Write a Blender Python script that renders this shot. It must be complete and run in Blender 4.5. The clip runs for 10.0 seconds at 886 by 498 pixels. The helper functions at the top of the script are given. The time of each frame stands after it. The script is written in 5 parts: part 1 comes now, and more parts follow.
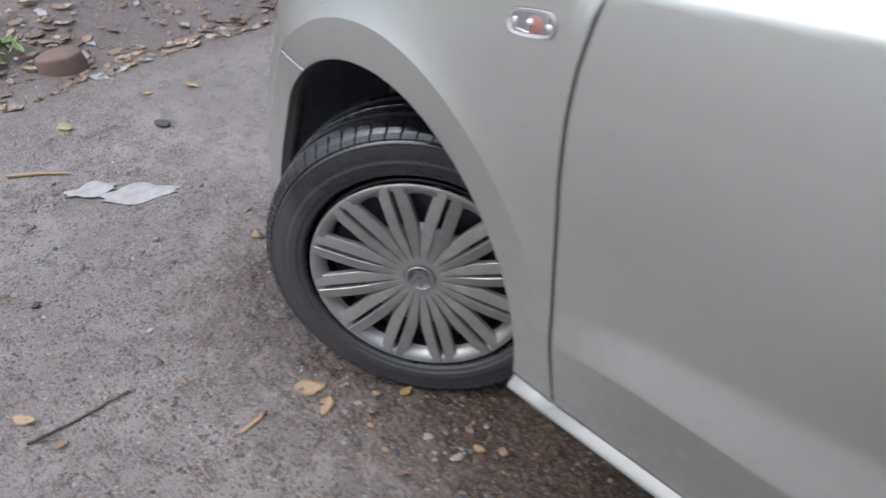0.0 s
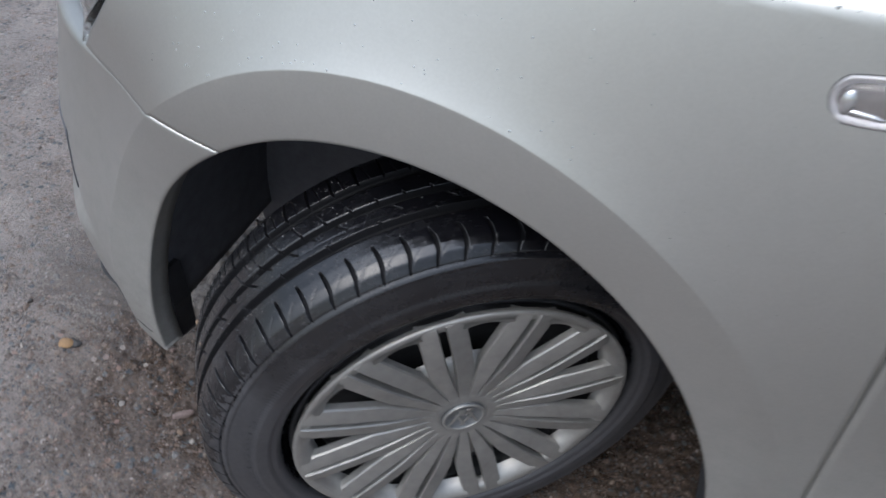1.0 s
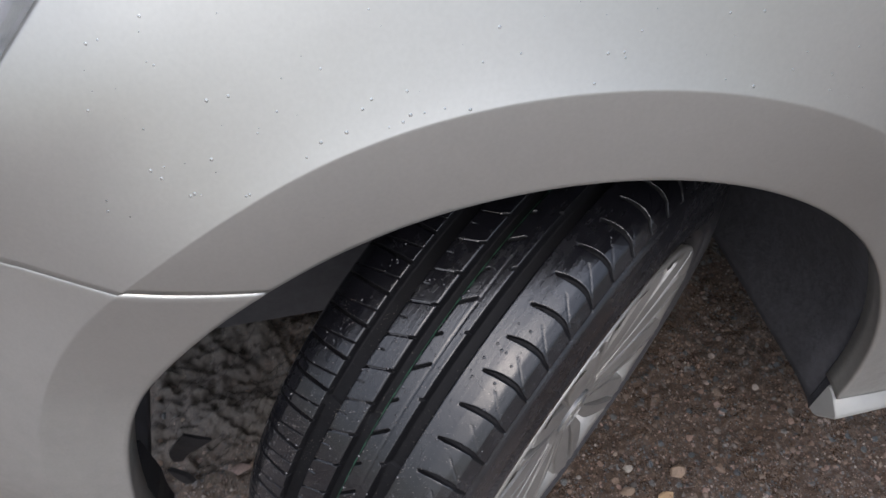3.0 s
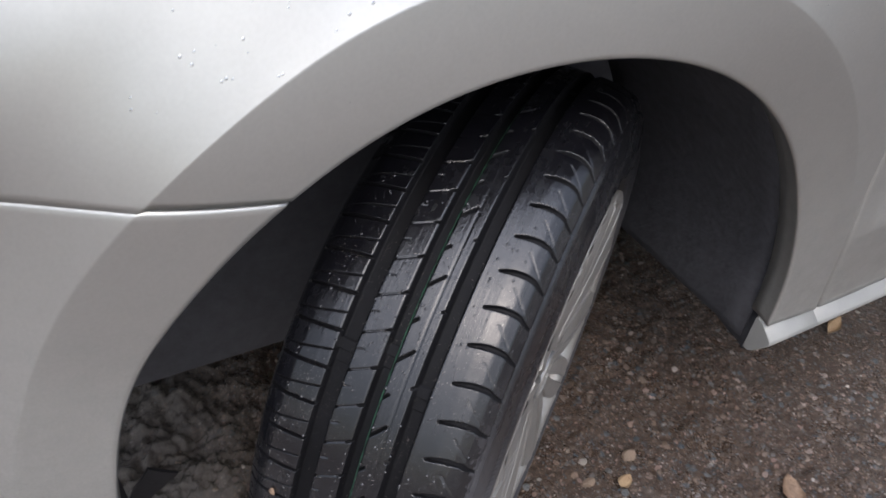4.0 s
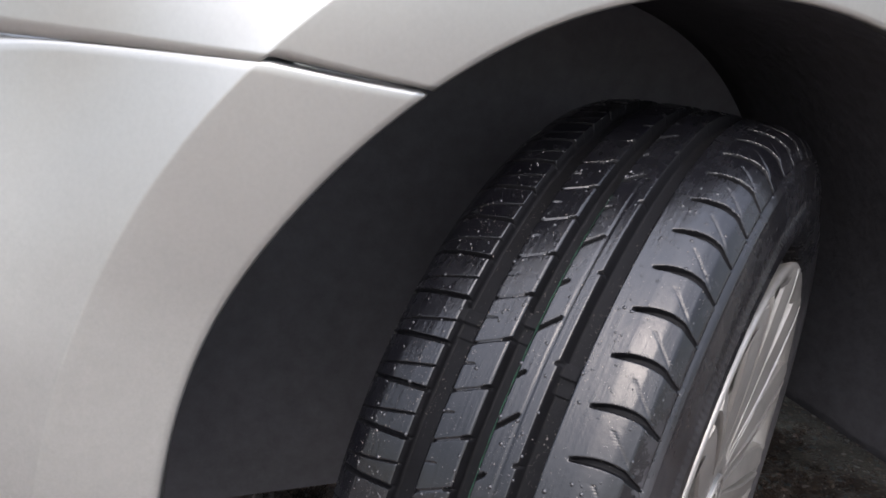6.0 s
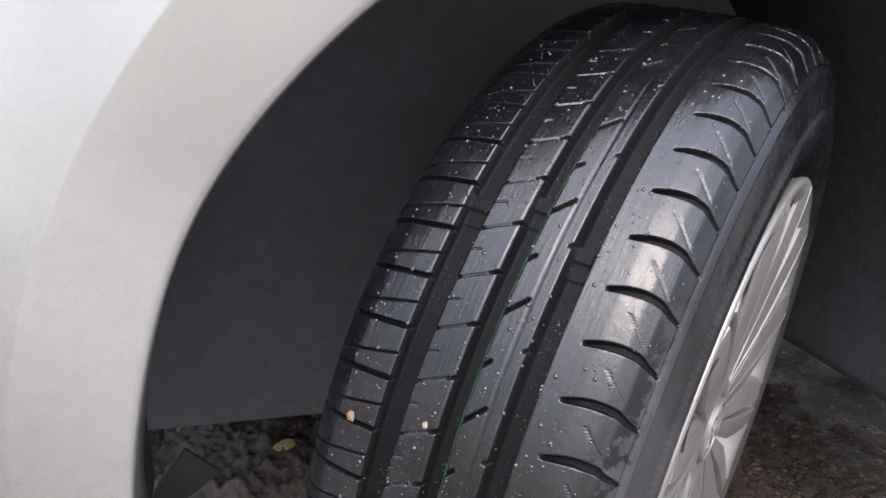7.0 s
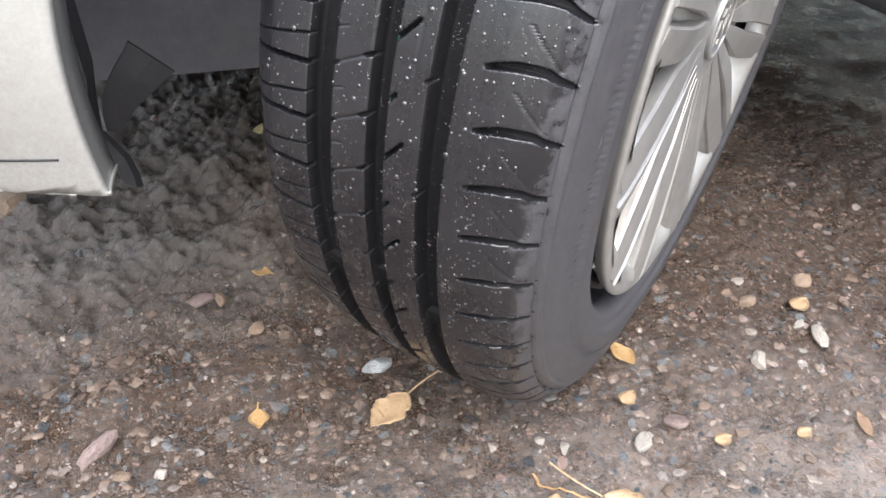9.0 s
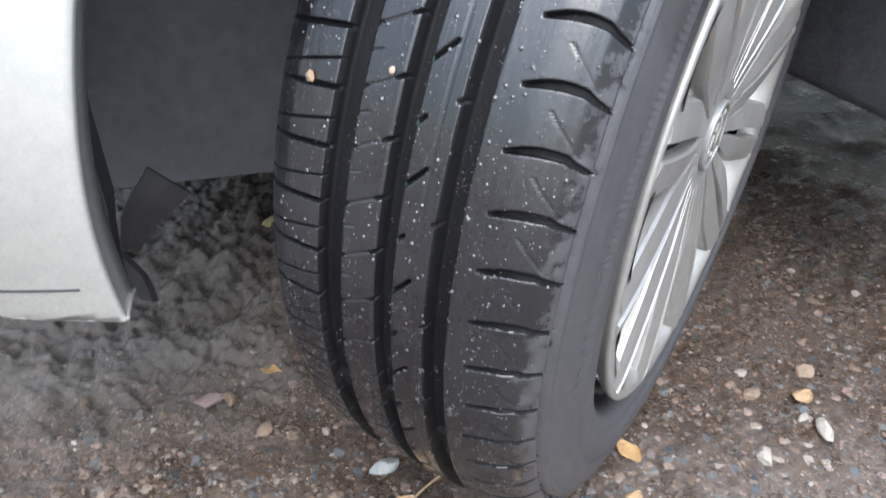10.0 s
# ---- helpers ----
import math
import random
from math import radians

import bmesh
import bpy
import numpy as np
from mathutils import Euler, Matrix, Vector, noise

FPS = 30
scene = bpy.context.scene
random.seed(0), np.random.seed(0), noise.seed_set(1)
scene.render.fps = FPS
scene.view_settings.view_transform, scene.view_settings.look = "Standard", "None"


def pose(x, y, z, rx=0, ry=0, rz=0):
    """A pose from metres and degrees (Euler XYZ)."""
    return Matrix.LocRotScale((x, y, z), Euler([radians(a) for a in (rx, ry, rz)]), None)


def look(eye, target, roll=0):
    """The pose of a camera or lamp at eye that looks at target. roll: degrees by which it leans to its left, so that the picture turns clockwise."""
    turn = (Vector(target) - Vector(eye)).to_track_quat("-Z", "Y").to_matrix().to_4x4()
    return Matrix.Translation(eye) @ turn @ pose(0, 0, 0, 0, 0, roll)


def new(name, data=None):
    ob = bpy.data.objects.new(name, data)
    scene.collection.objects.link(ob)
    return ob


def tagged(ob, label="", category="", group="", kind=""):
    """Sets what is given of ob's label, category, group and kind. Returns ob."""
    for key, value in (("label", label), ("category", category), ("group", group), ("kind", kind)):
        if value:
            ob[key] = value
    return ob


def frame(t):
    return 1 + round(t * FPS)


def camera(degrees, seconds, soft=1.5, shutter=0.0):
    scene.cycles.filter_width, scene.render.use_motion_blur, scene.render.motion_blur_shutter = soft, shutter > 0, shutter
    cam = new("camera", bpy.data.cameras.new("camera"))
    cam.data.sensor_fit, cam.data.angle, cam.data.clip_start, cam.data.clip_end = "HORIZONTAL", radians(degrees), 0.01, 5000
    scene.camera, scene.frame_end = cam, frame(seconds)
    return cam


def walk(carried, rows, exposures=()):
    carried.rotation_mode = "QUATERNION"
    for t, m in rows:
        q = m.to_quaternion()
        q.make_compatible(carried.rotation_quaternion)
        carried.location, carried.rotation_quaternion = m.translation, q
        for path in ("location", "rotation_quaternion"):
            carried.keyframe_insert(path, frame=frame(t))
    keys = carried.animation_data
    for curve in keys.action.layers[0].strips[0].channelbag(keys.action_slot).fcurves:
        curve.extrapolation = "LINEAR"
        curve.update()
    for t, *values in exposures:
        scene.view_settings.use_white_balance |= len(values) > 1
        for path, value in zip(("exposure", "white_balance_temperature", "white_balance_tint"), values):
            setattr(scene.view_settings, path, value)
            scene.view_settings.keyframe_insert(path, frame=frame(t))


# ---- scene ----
cam = camera(58.9, 10.0, 1.5, 0.25)
PATH = [
    (0, (0.8493, -0.7161, 1.1508), (-0.3583, 0.3729, -0.0133), 0.11),
    (0.3, (0.5564, -0.6442, 1.1559), (-0.5788, 0.3767, -0.1365), -0.59),
    (0.5, (0.3919, -0.6093, 1.1412), (-0.6424, 0.5212, -0.1439), 0.65),
    (0.7, (0.2674, -0.5737, 1.1118), (-0.5886, 0.7010, -0.1699), 0.79),
    (1, (0.1144, -0.5172, 1.0851), (-0.3204, 0.8384, -0.3190), 5.69),
    (1.3, (-0.0140, -0.4264, 1.0548), (-0.3748, 0.8534, -0.4393), 0.18),
    (1.5, (-0.1049, -0.3665, 1.0457), (-0.2999, 0.8407, -0.5380), 2.11),
    (2, (-0.2130, -0.3390, 1.0261), (0.0980, 0.8651, -0.5399), 10.19),
    (2.2, (-0.2356, -0.3301, 1.0360), (0.0490, 0.8522, -0.5517), 5.29),
    (3.3, (-0.2979, -0.3255, 0.9857), (0.2548, 0.9150, -0.4828), 5.26),
    (3.5, (-0.3404, -0.3397, 0.9747), (0.4255, 0.8850, -0.4088), 6.21),
    (3.8, (-0.3817, -0.3672, 0.9370), (0.4428, 0.8596, -0.4109), 7.22),
    (4, (-0.4035, -0.3929, 0.8972), (0.4373, 0.8908, -0.3851), 6.76),
    (4.5, (-0.4259, -0.4257, 0.7640), (0.3753, 1.1672, -0.1427), 4.86),
    (5, (-0.4097, -0.4116, 0.6852), (0.3341, 1.3347, 0.0546), 5.35),
    (5.5, (-0.4119, -0.4171, 0.6778), (0.2746, 1.3618, 0.0759), 4.74),
    (7, (-0.4176, -0.4049, 0.6010), (0.3157, 1.3292, -0.0753), 6.95),
    (7.5, (-0.4150, -0.4027, 0.5896), (0.3393, 1.3039, -0.1292), 6.38),
    (7.8, (-0.4053, -0.4120, 0.5357), (0.2515, 1.1997, -0.4491), 5.25),
    (8, (-0.3984, -0.4108, 0.5001), (0.2852, 1.0839, -0.6385), 6.14),
    (8.5, (-0.3904, -0.4198, 0.4699), (0.2899, 1.0284, -0.7288), 5.94),
    (9, (-0.3949, -0.4165, 0.4675), (0.2912, 1.0468, -0.7105), 5.48),
    (9.5, (-0.4000, -0.4183, 0.4760), (0.2864, 1.0847, -0.6509), 6.19),
    (10, (-0.3960, -0.4100, 0.5026), (0.3046, 1.1439, -0.5437), 4.47),
]

# seconds, stops, kelvin, tint
EXPOSURES = [(0.0, 0.32, 6350, 10), (0.4, 0.34, 6250, 8), (0.7, 0.14, 6200, 8), (1.0, 0.12, 6200, 8), (2.0, 0.26, 6450, 10), (3.5, 0.22, 6600, 12), (4.0, 0.36, 6600, 12), (4.5, 0.82, 6550, 13), (5.0, 0.84, 6600, 13), (5.5, 0.60, 6700, 14), (7.0, 1.06, 6750, 14),
             (7.5, 1.24, 6750, 14), (8.0, 1.68, 7900, 18), (8.5, 1.74, 7100, 14), (9.0, 1.72, 6800, 10), (9.5, 1.72, 6500, 9), (10.0, 1.66, 6350, 7)]
walk(cam, [(t, look(eye, target, roll)) for t, eye, target, roll in PATH], EXPOSURES)

# ---- world and light: an overcast day ----
SUN_TURN, SUN_UP = 203.0, 54.0
world = bpy.data.worlds.new("sky")
scene.world = world
world.use_nodes = True
wt = world.node_tree
wt.nodes.clear()
sky = wt.nodes.new("ShaderNodeTexSky")
sky.sky_type, sky.sun_disc = "NISHITA", False
sky.sun_elevation, sky.sun_rotation = radians(SUN_UP), radians(SUN_TURN)
sky.dust_density, sky.air_density = 1.5, 1.0
grey = wt.nodes.new("ShaderNodeHueSaturation")
grey.inputs["Saturation"].default_value = 0.56
# cloud cover: the zenith brighter than the horizon
way = wt.nodes.new("ShaderNodeTexCoord")
lift = wt.nodes.new("ShaderNodeMath")
lift.operation = "POWER"
lift.use_clamp = True
lift.inputs[1].default_value = 2.0
split = wt.nodes.new("ShaderNodeSeparateXYZ")
cover_law = wt.nodes.new("ShaderNodeMapRange")
cover_law.inputs["From Min"].default_value, cover_law.inputs["From Max"].default_value = 0.0, 1.0
cover_law.inputs["To Min"].default_value, cover_law.inputs["To Max"].default_value = 0.74, 5.1
cloud = wt.nodes.new("ShaderNodeVectorMath")
cloud.operation = "SCALE"
back = wt.nodes.new("ShaderNodeBackground")
back.inputs["Strength"].default_value = 0.11
wout = wt.nodes.new("ShaderNodeOutputWorld")
wt.links.new(sky.outputs[0], grey.inputs["Color"])
wt.links.new(way.outputs["Generated"], split.inputs[0])
wt.links.new(split.outputs["Z"], lift.inputs[0])
wt.links.new(lift.outputs[0], cover_law.inputs["Value"])
wt.links.new(grey.outputs[0], cloud.inputs[0])
wt.links.new(cover_law.outputs[0], cloud.inputs["Scale"])
wt.links.new(cloud.outputs[0], back.inputs["Color"])
wt.links.new(back.outputs[0], wout.inputs["Surface"])
sun = new("sun", bpy.data.lights.new("sun", "SUN"))
sun.data.energy, sun.data.angle, sun.data.color = 0.45, radians(95), (0.97, 0.985, 1.0)
se, st = radians(SUN_UP), radians(SUN_TURN)
sun.matrix_world = look(Vector((math.sin(st) * math.cos(se), math.cos(st) * math.cos(se), math.sin(se))) * 10, (0, 0, 0))


# ---- materials ----
class Nodes:
    """A short hand for writing node materials."""

    def __init__(self, name):
        self.mat = bpy.data.materials.new(name)
        self.mat.use_nodes = True
        self.tree = self.mat.node_tree
        self.bsdf = next(n for n in self.tree.nodes if n.type == "BSDF_PRINCIPLED")
        self.coord = self.tree.nodes.new("ShaderNodeTexCoord").outputs["Object"]

    def put(self, kind, **sockets):
        node = self.tree.nodes.new(kind)
        for key, value in sockets.items():
            self.wire(value, node.inputs[key.replace("_", " ")])
        return node

    def wire(self, value, socket):
        if isinstance(value, bpy.types.NodeSocket):
            self.tree.links.new(value, socket)
        else:
            socket.default_value = value

    def noise(self, scale, detail=4.0, rough=0.55, coord=None):
        return self.put("ShaderNodeTexNoise", Scale=scale, Detail=detail, Roughness=rough, Vector=coord or self.coord).outputs["Fac"]

    def ramp(self, fac, *stops):
        node = self.put("ShaderNodeValToRGB", Fac=fac)
        ramp = node.color_ramp
        while len(ramp.elements) < len(stops):
            ramp.elements.new(0.5)
        for element, (at, value) in zip(ramp.elements, stops):
            element.position = at
            element.color = (*value, 1) if isinstance(value, tuple) else (value, value, value, 1)
        return node.outputs["Color"]

    def mix(self, fac, a, b, blend="MIX"):
        node = self.tree.nodes.new("ShaderNodeMix")
        node.data_type, node.blend_type = "RGBA", blend
        self.wire(fac, node.inputs[0])
        for value, socket in ((a, node.inputs[6]), (b, node.inputs[7])):
            self.wire((*value, 1) if isinstance(value, tuple) else value, socket)
        return node.outputs[2]

    def math(self, op, a, b=0.0):
        node = self.tree.nodes.new("ShaderNodeMath")
        node.operation = op
        self.wire(a, node.inputs[0]), self.wire(b, node.inputs[1])
        return node.outputs[0]

    def bump(self, height, distance, strength=1.0):
        return self.put("ShaderNodeBump", Height=height, Distance=distance, Strength=strength).outputs["Normal"]

    def set(self, **sockets):
        for key, value in sockets.items():
            if isinstance(value, tuple) and len(value) == 3:
                value = (*value, 1)
            self.wire(value, self.bsdf.inputs[key.replace("_", " ")])
        return self.mat


def make_paint():
    n = Nodes("silver_paint")
    flake = n.noise(370, 2, 0.5)
    col = n.mix(n.ramp(flake, (0.3, 0.0), (0.7, 1.0)), (0.505, 0.505, 0.478), (0.528, 0.528, 0.50))
    high = n.put("ShaderNodeSeparateXYZ", Vector=n.coord).outputs["Z"]
    film, spray, specks = n.noise(7, 5, 0.65), n.noise(38, 5, 0.7), n.noise(520, 3, 0.7)
    low = n.ramp(n.math("ADD", high, n.math("MULTIPLY", n.math("SUBTRACT", film, 0.5), 0.35)), (0.27, 1.0), (0.58, 0.0))
    dirt = n.math("MULTIPLY", n.math("MULTIPLY", low, n.ramp(n.math("ADD", n.math("MULTIPLY", spray, 0.6), n.math("MULTIPLY", specks, 0.4)), (0.38, 0.45), (0.66, 1.0))), 0.55)
    smear = n.math("MULTIPLY", n.ramp(film, (0.40, 0.0), (0.70, 1.0)), 0.10)
    dirt = n.math("MAXIMUM", dirt, smear)
    col = n.mix(dirt, col, (0.120, 0.104, 0.088))
    rough = n.math("ADD", n.math("MULTIPLY", dirt, 0.35), n.math("ADD", n.math("MULTIPLY", spray, 0.06), 0.33))
    return n.set(Base_Color=col, Metallic=n.math("SUBTRACT", 0.85, n.math("MULTIPLY", dirt, 0.75)), Roughness=rough, Coat_Weight=0.4, Coat_Roughness=n.math("ADD", n.math("MULTIPLY", dirt, 0.4), 0.08), Normal=n.bump(n.noise(5, 2, 0.4), 0.0012, 0.5))


def make_plain(name, colour, rough, metal=0.0, grain=60.0, amount=0.25, bump=0.0, **more):
    n = Nodes(name)
    fac = n.noise(grain, 6, 0.65)
    big = n.noise(grain / 9, 3)
    low = tuple(c * (1 - amount) for c in colour)
    high = tuple(min(1, c * (1 + amount)) for c in colour)
    col = n.mix(n.ramp(n.math("ADD", n.math("MULTIPLY", fac, 0.6), n.math("MULTIPLY", big, 0.4)), (0.3, 0.0), (0.7, 1.0)), low, high)
    if bump:
        more["Normal"] = n.bump(fac, bump)
    return n.set(Base_Color=col, Metallic=metal, Roughness=n.math("ADD", n.math("MULTIPLY", big, 0.2), rough - 0.1), **more)


def make_rubber():
    n = Nodes("wet_tyre_rubber")
    wet = n.noise(11, 5, 0.6)
    film = n.noise(110, 6, 0.65)
    fine = n.noise(420, 4, 0.7)
    soil = n.ramp(n.noise(260, 5, 0.75), (0.62, 0.0), (0.76, 1.0))
    at = n.put("ShaderNodeSeparateXYZ", Vector=n.coord)
    out = at.outputs["Z"]
    streak = n.math("ADD", at.outputs["Y"], n.math("MULTIPLY", n.math("SUBTRACT", wet, 0.5), 0.30))
    edge = n.math("ADD", n.math("ADD", out, 0.0035), n.math("MULTIPLY", n.math("SUBTRACT", n.math("ADD", n.math("MULTIPLY", film, 0.6), n.math("MULTIPLY", wet, 0.4)), 0.5), 0.05))
    dry = n.math("MULTIPLY", n.ramp(edge, (0.0, 0.0), (0.0025, 1.0)), n.ramp(streak, (0.11, 1.0), (0.19, 0.12)))
    col = n.mix(n.ramp(wet, (0.35, 0.0), (0.65, 1.0)), (0.004, 0.004, 0.0055), (0.008, 0.008, 0.010))
    col = n.mix(n.math("MULTIPLY", soil, 0.12), col, (0.10, 0.085, 0.072))
    dust = n.mix(n.ramp(n.math("ADD", n.math("MULTIPLY", fine, 0.5), n.math("MULTIPLY", film, 0.5)), (0.35, 0.0), (0.65, 1.0)), (0.032, 0.032, 0.036), (0.060, 0.059, 0.063))
    col = n.mix(dry, col, dust)
    rough = n.ramp(n.math("ADD", n.math("MULTIPLY", wet, 0.7), n.math("MULTIPLY", film, 0.3)), (0.42, 0.13), (0.60, 0.44))
    rain = n.ramp(streak, (0.04, 0.0), (0.13, 1.0))
    rough = n.mix(rain, rough, n.ramp(n.math("ADD", n.math("MULTIPLY", wet, 0.6), n.math("MULTIPLY", film, 0.4)), (0.40, 0.05), (0.60, 0.30)))
    rough = n.mix(dry, rough, (0.52, 0.52, 0.52))
    lay = n.put("ShaderNodeVectorMath")
    lay.operation = "MULTIPLY"
    n.wire(n.coord, lay.inputs[0])
    lay.inputs[1].default_value = (26.0, 26.0, 420.0)
    lines = n.put("ShaderNodeTexNoise", Scale=1.0, Detail=4.0, Roughness=0.65, Vector=lay.outputs[0]).outputs["Fac"]
    rough = n.mix(n.math("MULTIPLY", n.ramp(lines, (0.45, 0.0), (0.65, 1.0)), 0.35), rough, (0.40, 0.40, 0.40))
    relief = n.math("ADD", n.math("ADD", n.math("MULTIPLY", fine, 0.3), n.math("MULTIPLY", film, 0.8)), n.math("MULTIPLY", lines, 0.9))
    return n.set(Base_Color=col, Roughness=rough, Specular_IOR_Level=0.78, Coat_Weight=n.math("MULTIPLY", n.math("SUBTRACT", 1.0, dry), 0.10), Coat_Roughness=0.07, Normal=n.bump(relief, 0.0005, 0.6))


def make_ground():
    n = Nodes("wet_gravel_asphalt")
    big = n.noise(1.7, 5, 0.6)
    mid = n.noise(14, 6, 0.65)
    fine = n.noise(190, 8, 0.75)
    grain = n.noise(650, 4, 0.7)
    at = n.put("ShaderNodeSeparateXYZ", Vector=n.coord)
    # crooked outlines for the stones set in the surface
    bend = n.put("ShaderNodeTexNoise", Scale=120.0, Detail=3.0, Vector=n.coord).outputs["Color"]
    shift = n.put("ShaderNodeVectorMath")
    shift.operation = "MULTIPLY_ADD"
    n.wire(bend, shift.inputs[0])
    shift.inputs[1].default_value = (0.006, 0.006, 0.006)
    n.wire(n.coord, shift.inputs[2])
    crooked = shift.outputs[0]

    def set_stones(scale, share, reach):
        cell = n.put("ShaderNodeTexVoronoi", Scale=scale, Vector=crooked)
        bits = n.put("ShaderNodeSeparateColor", Color=cell.outputs["Color"])
        tone = n.ramp(bits.outputs[0], (0.0, (0.04, 0.045, 0.05)), (0.22, (0.085, 0.105, 0.12)), (0.40, (0.19, 0.195, 0.195)), (0.52, (0.11, 0.085, 0.07)), (0.68, (0.25, 0.18, 0.135)), (0.85, (0.30, 0.205, 0.175)), (1.0, (0.44, 0.41, 0.375)))
        body = n.ramp(cell.outputs["Distance"], (reach, 1.0), (reach + 0.07, 0.0))
        return tone, n.math("MULTIPLY", n.ramp(bits.outputs[1], (1 - share, 0.0), (1.01 - share, 1.0)), body)

    tone_a, show_a = set_stones(78.0, 0.34, 0.34)
    tone_b, show_b = set_stones(190.0, 0.38, 0.36)
    tone_c, show_c = set_stones(420.0, 0.30, 0.40)
    # brown soil beside the car; its darkness under the car also paints in shade
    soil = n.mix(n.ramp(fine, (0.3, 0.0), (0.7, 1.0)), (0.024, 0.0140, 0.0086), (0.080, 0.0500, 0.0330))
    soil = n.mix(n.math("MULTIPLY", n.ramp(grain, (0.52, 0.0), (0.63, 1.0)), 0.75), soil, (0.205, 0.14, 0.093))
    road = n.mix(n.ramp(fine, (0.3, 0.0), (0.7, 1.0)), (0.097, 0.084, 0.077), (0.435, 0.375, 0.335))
    # mask follows the car's underside, widened past the sill to dim the door's reflection
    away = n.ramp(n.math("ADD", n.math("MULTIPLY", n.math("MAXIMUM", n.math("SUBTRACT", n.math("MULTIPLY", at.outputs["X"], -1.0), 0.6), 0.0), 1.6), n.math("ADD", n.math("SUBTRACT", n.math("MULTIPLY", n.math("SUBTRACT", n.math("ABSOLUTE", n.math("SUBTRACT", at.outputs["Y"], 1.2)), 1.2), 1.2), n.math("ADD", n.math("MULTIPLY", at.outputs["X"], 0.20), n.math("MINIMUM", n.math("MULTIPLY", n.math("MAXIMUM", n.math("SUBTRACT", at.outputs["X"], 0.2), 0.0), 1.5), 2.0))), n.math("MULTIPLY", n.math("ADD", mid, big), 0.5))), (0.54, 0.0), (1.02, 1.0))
    # churned wet mud under the nose of the car
    mud = n.math("MULTIPLY", n.ramp(n.math("ADD", at.outputs["Y"], n.math("MULTIPLY", mid, 0.2)), (0.16, 0.0), (0.30, 1.0)), n.ramp(n.math("MULTIPLY", at.outputs["X"], -1.0), (0.16, 0.0), (0.32, 1.0)))
    mud = n.math("MULTIPLY", mud, n.math("MULTIPLY", n.ramp(n.math("SUBTRACT", at.outputs["Y"], 0.6), (0.0, 1.0), (0.5, 0.0)), n.ramp(n.math("MULTIPLY", at.outputs["X"], -1.0), (0.7, 1.0), (1.0, 0.0))))
    gloss = n.math("ADD", n.math("MULTIPLY", mud, 0.45), 0.5)
    bare = n.math("SUBTRACT", 1.0, n.math("MULTIPLY", mud, 0.85))
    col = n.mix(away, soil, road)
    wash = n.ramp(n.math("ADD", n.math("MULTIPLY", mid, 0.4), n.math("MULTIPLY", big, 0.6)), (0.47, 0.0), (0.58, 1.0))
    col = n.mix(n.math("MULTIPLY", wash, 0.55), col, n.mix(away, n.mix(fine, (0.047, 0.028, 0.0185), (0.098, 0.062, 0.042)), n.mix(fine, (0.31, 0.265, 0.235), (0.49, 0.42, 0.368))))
    blotch = n.math("MULTIPLY", n.ramp(n.math("ADD", n.math("MULTIPLY", n.noise(5, 6, 0.7), 0.7), n.math("MULTIPLY", fine, 0.3)), (0.46, 0.0), (0.60, 1.0)), n.math("MULTIPLY", away, 0.55))
    col = n.mix(blotch, col, n.mix(fine, (0.10, 0.080, 0.068), (0.25, 0.205, 0.178)))
    col = n.mix(mud, col, n.mix(fine, (0.085, 0.072, 0.063), (0.20, 0.175, 0.155)))
    verge = n.ramp(n.math("ADD", n.math("MULTIPLY", at.outputs["X"], -0.25), n.math("MULTIPLY", n.math("SUBTRACT", n.math("ADD", mid, big), 1.0), 0.10)), (0.45, 0.0), (0.53, 1.0))
    col = n.mix(n.math("MULTIPLY", verge, 0.85), col, n.mix(fine, (0.075, 0.053, 0.041), (0.24, 0.18, 0.142)))
    for tone, show in ((tone_c, show_c), (tone_b, show_b), (tone_a, show_a)):
        col = n.mix(n.math("MULTIPLY", n.math("MULTIPLY", show, bare), n.ramp(grain, (0.25, 0.55), (0.5, 1.0))), col, tone)
    lumps = n.math("ADD", n.math("MULTIPLY", show_a, 0.30), n.math("ADD", n.math("MULTIPLY", show_b, 0.25), n.math("MULTIPLY", show_c, 0.12)))
    high = n.math("ADD", n.math("MULTIPLY", fine, 0.9), n.math("ADD", n.math("MULTIPLY", lumps, bare), n.math("MULTIPLY", grain, 0.3)))
    rough = n.ramp(n.math("ADD", n.math("MULTIPLY", mid, 0.5), n.math("MULTIPLY", fine, 0.5)), (0.40, 0.16), (0.60, 0.50))
    rough = n.mix(mud, rough, n.ramp(fine, (0.35, 0.03), (0.65, 0.17)))
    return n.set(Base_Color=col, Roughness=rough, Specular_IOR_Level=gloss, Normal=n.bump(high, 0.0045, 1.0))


def make_stones():
    n = Nodes("pebbles")
    pick = n.put("ShaderNodeNewGeometry").outputs["Random Per Island"]
    fine = n.noise(330, 4, 0.7)
    col = n.ramp(pick, (0.0, (0.04, 0.042, 0.045)), (0.14, (0.10, 0.074, 0.056)), (0.34, (0.18, 0.13, 0.098)), (0.50, (0.078, 0.090, 0.098)), (0.62, (0.145, 0.150, 0.150)), (0.78, (0.195, 0.148, 0.122)), (0.93, (0.235, 0.19, 0.15)), (1.0, (0.40, 0.37, 0.33)))
    col = n.mix(n.math("MULTIPLY", n.ramp(fine, (0.38, 0.0), (0.60, 1.0)), 0.70), col, (0.115, 0.078, 0.056))
    return n.set(Base_Color=col, Roughness=n.math("ADD", n.math("MULTIPLY", fine, 0.4), 0.28), Normal=n.bump(fine, 0.0008, 0.6))


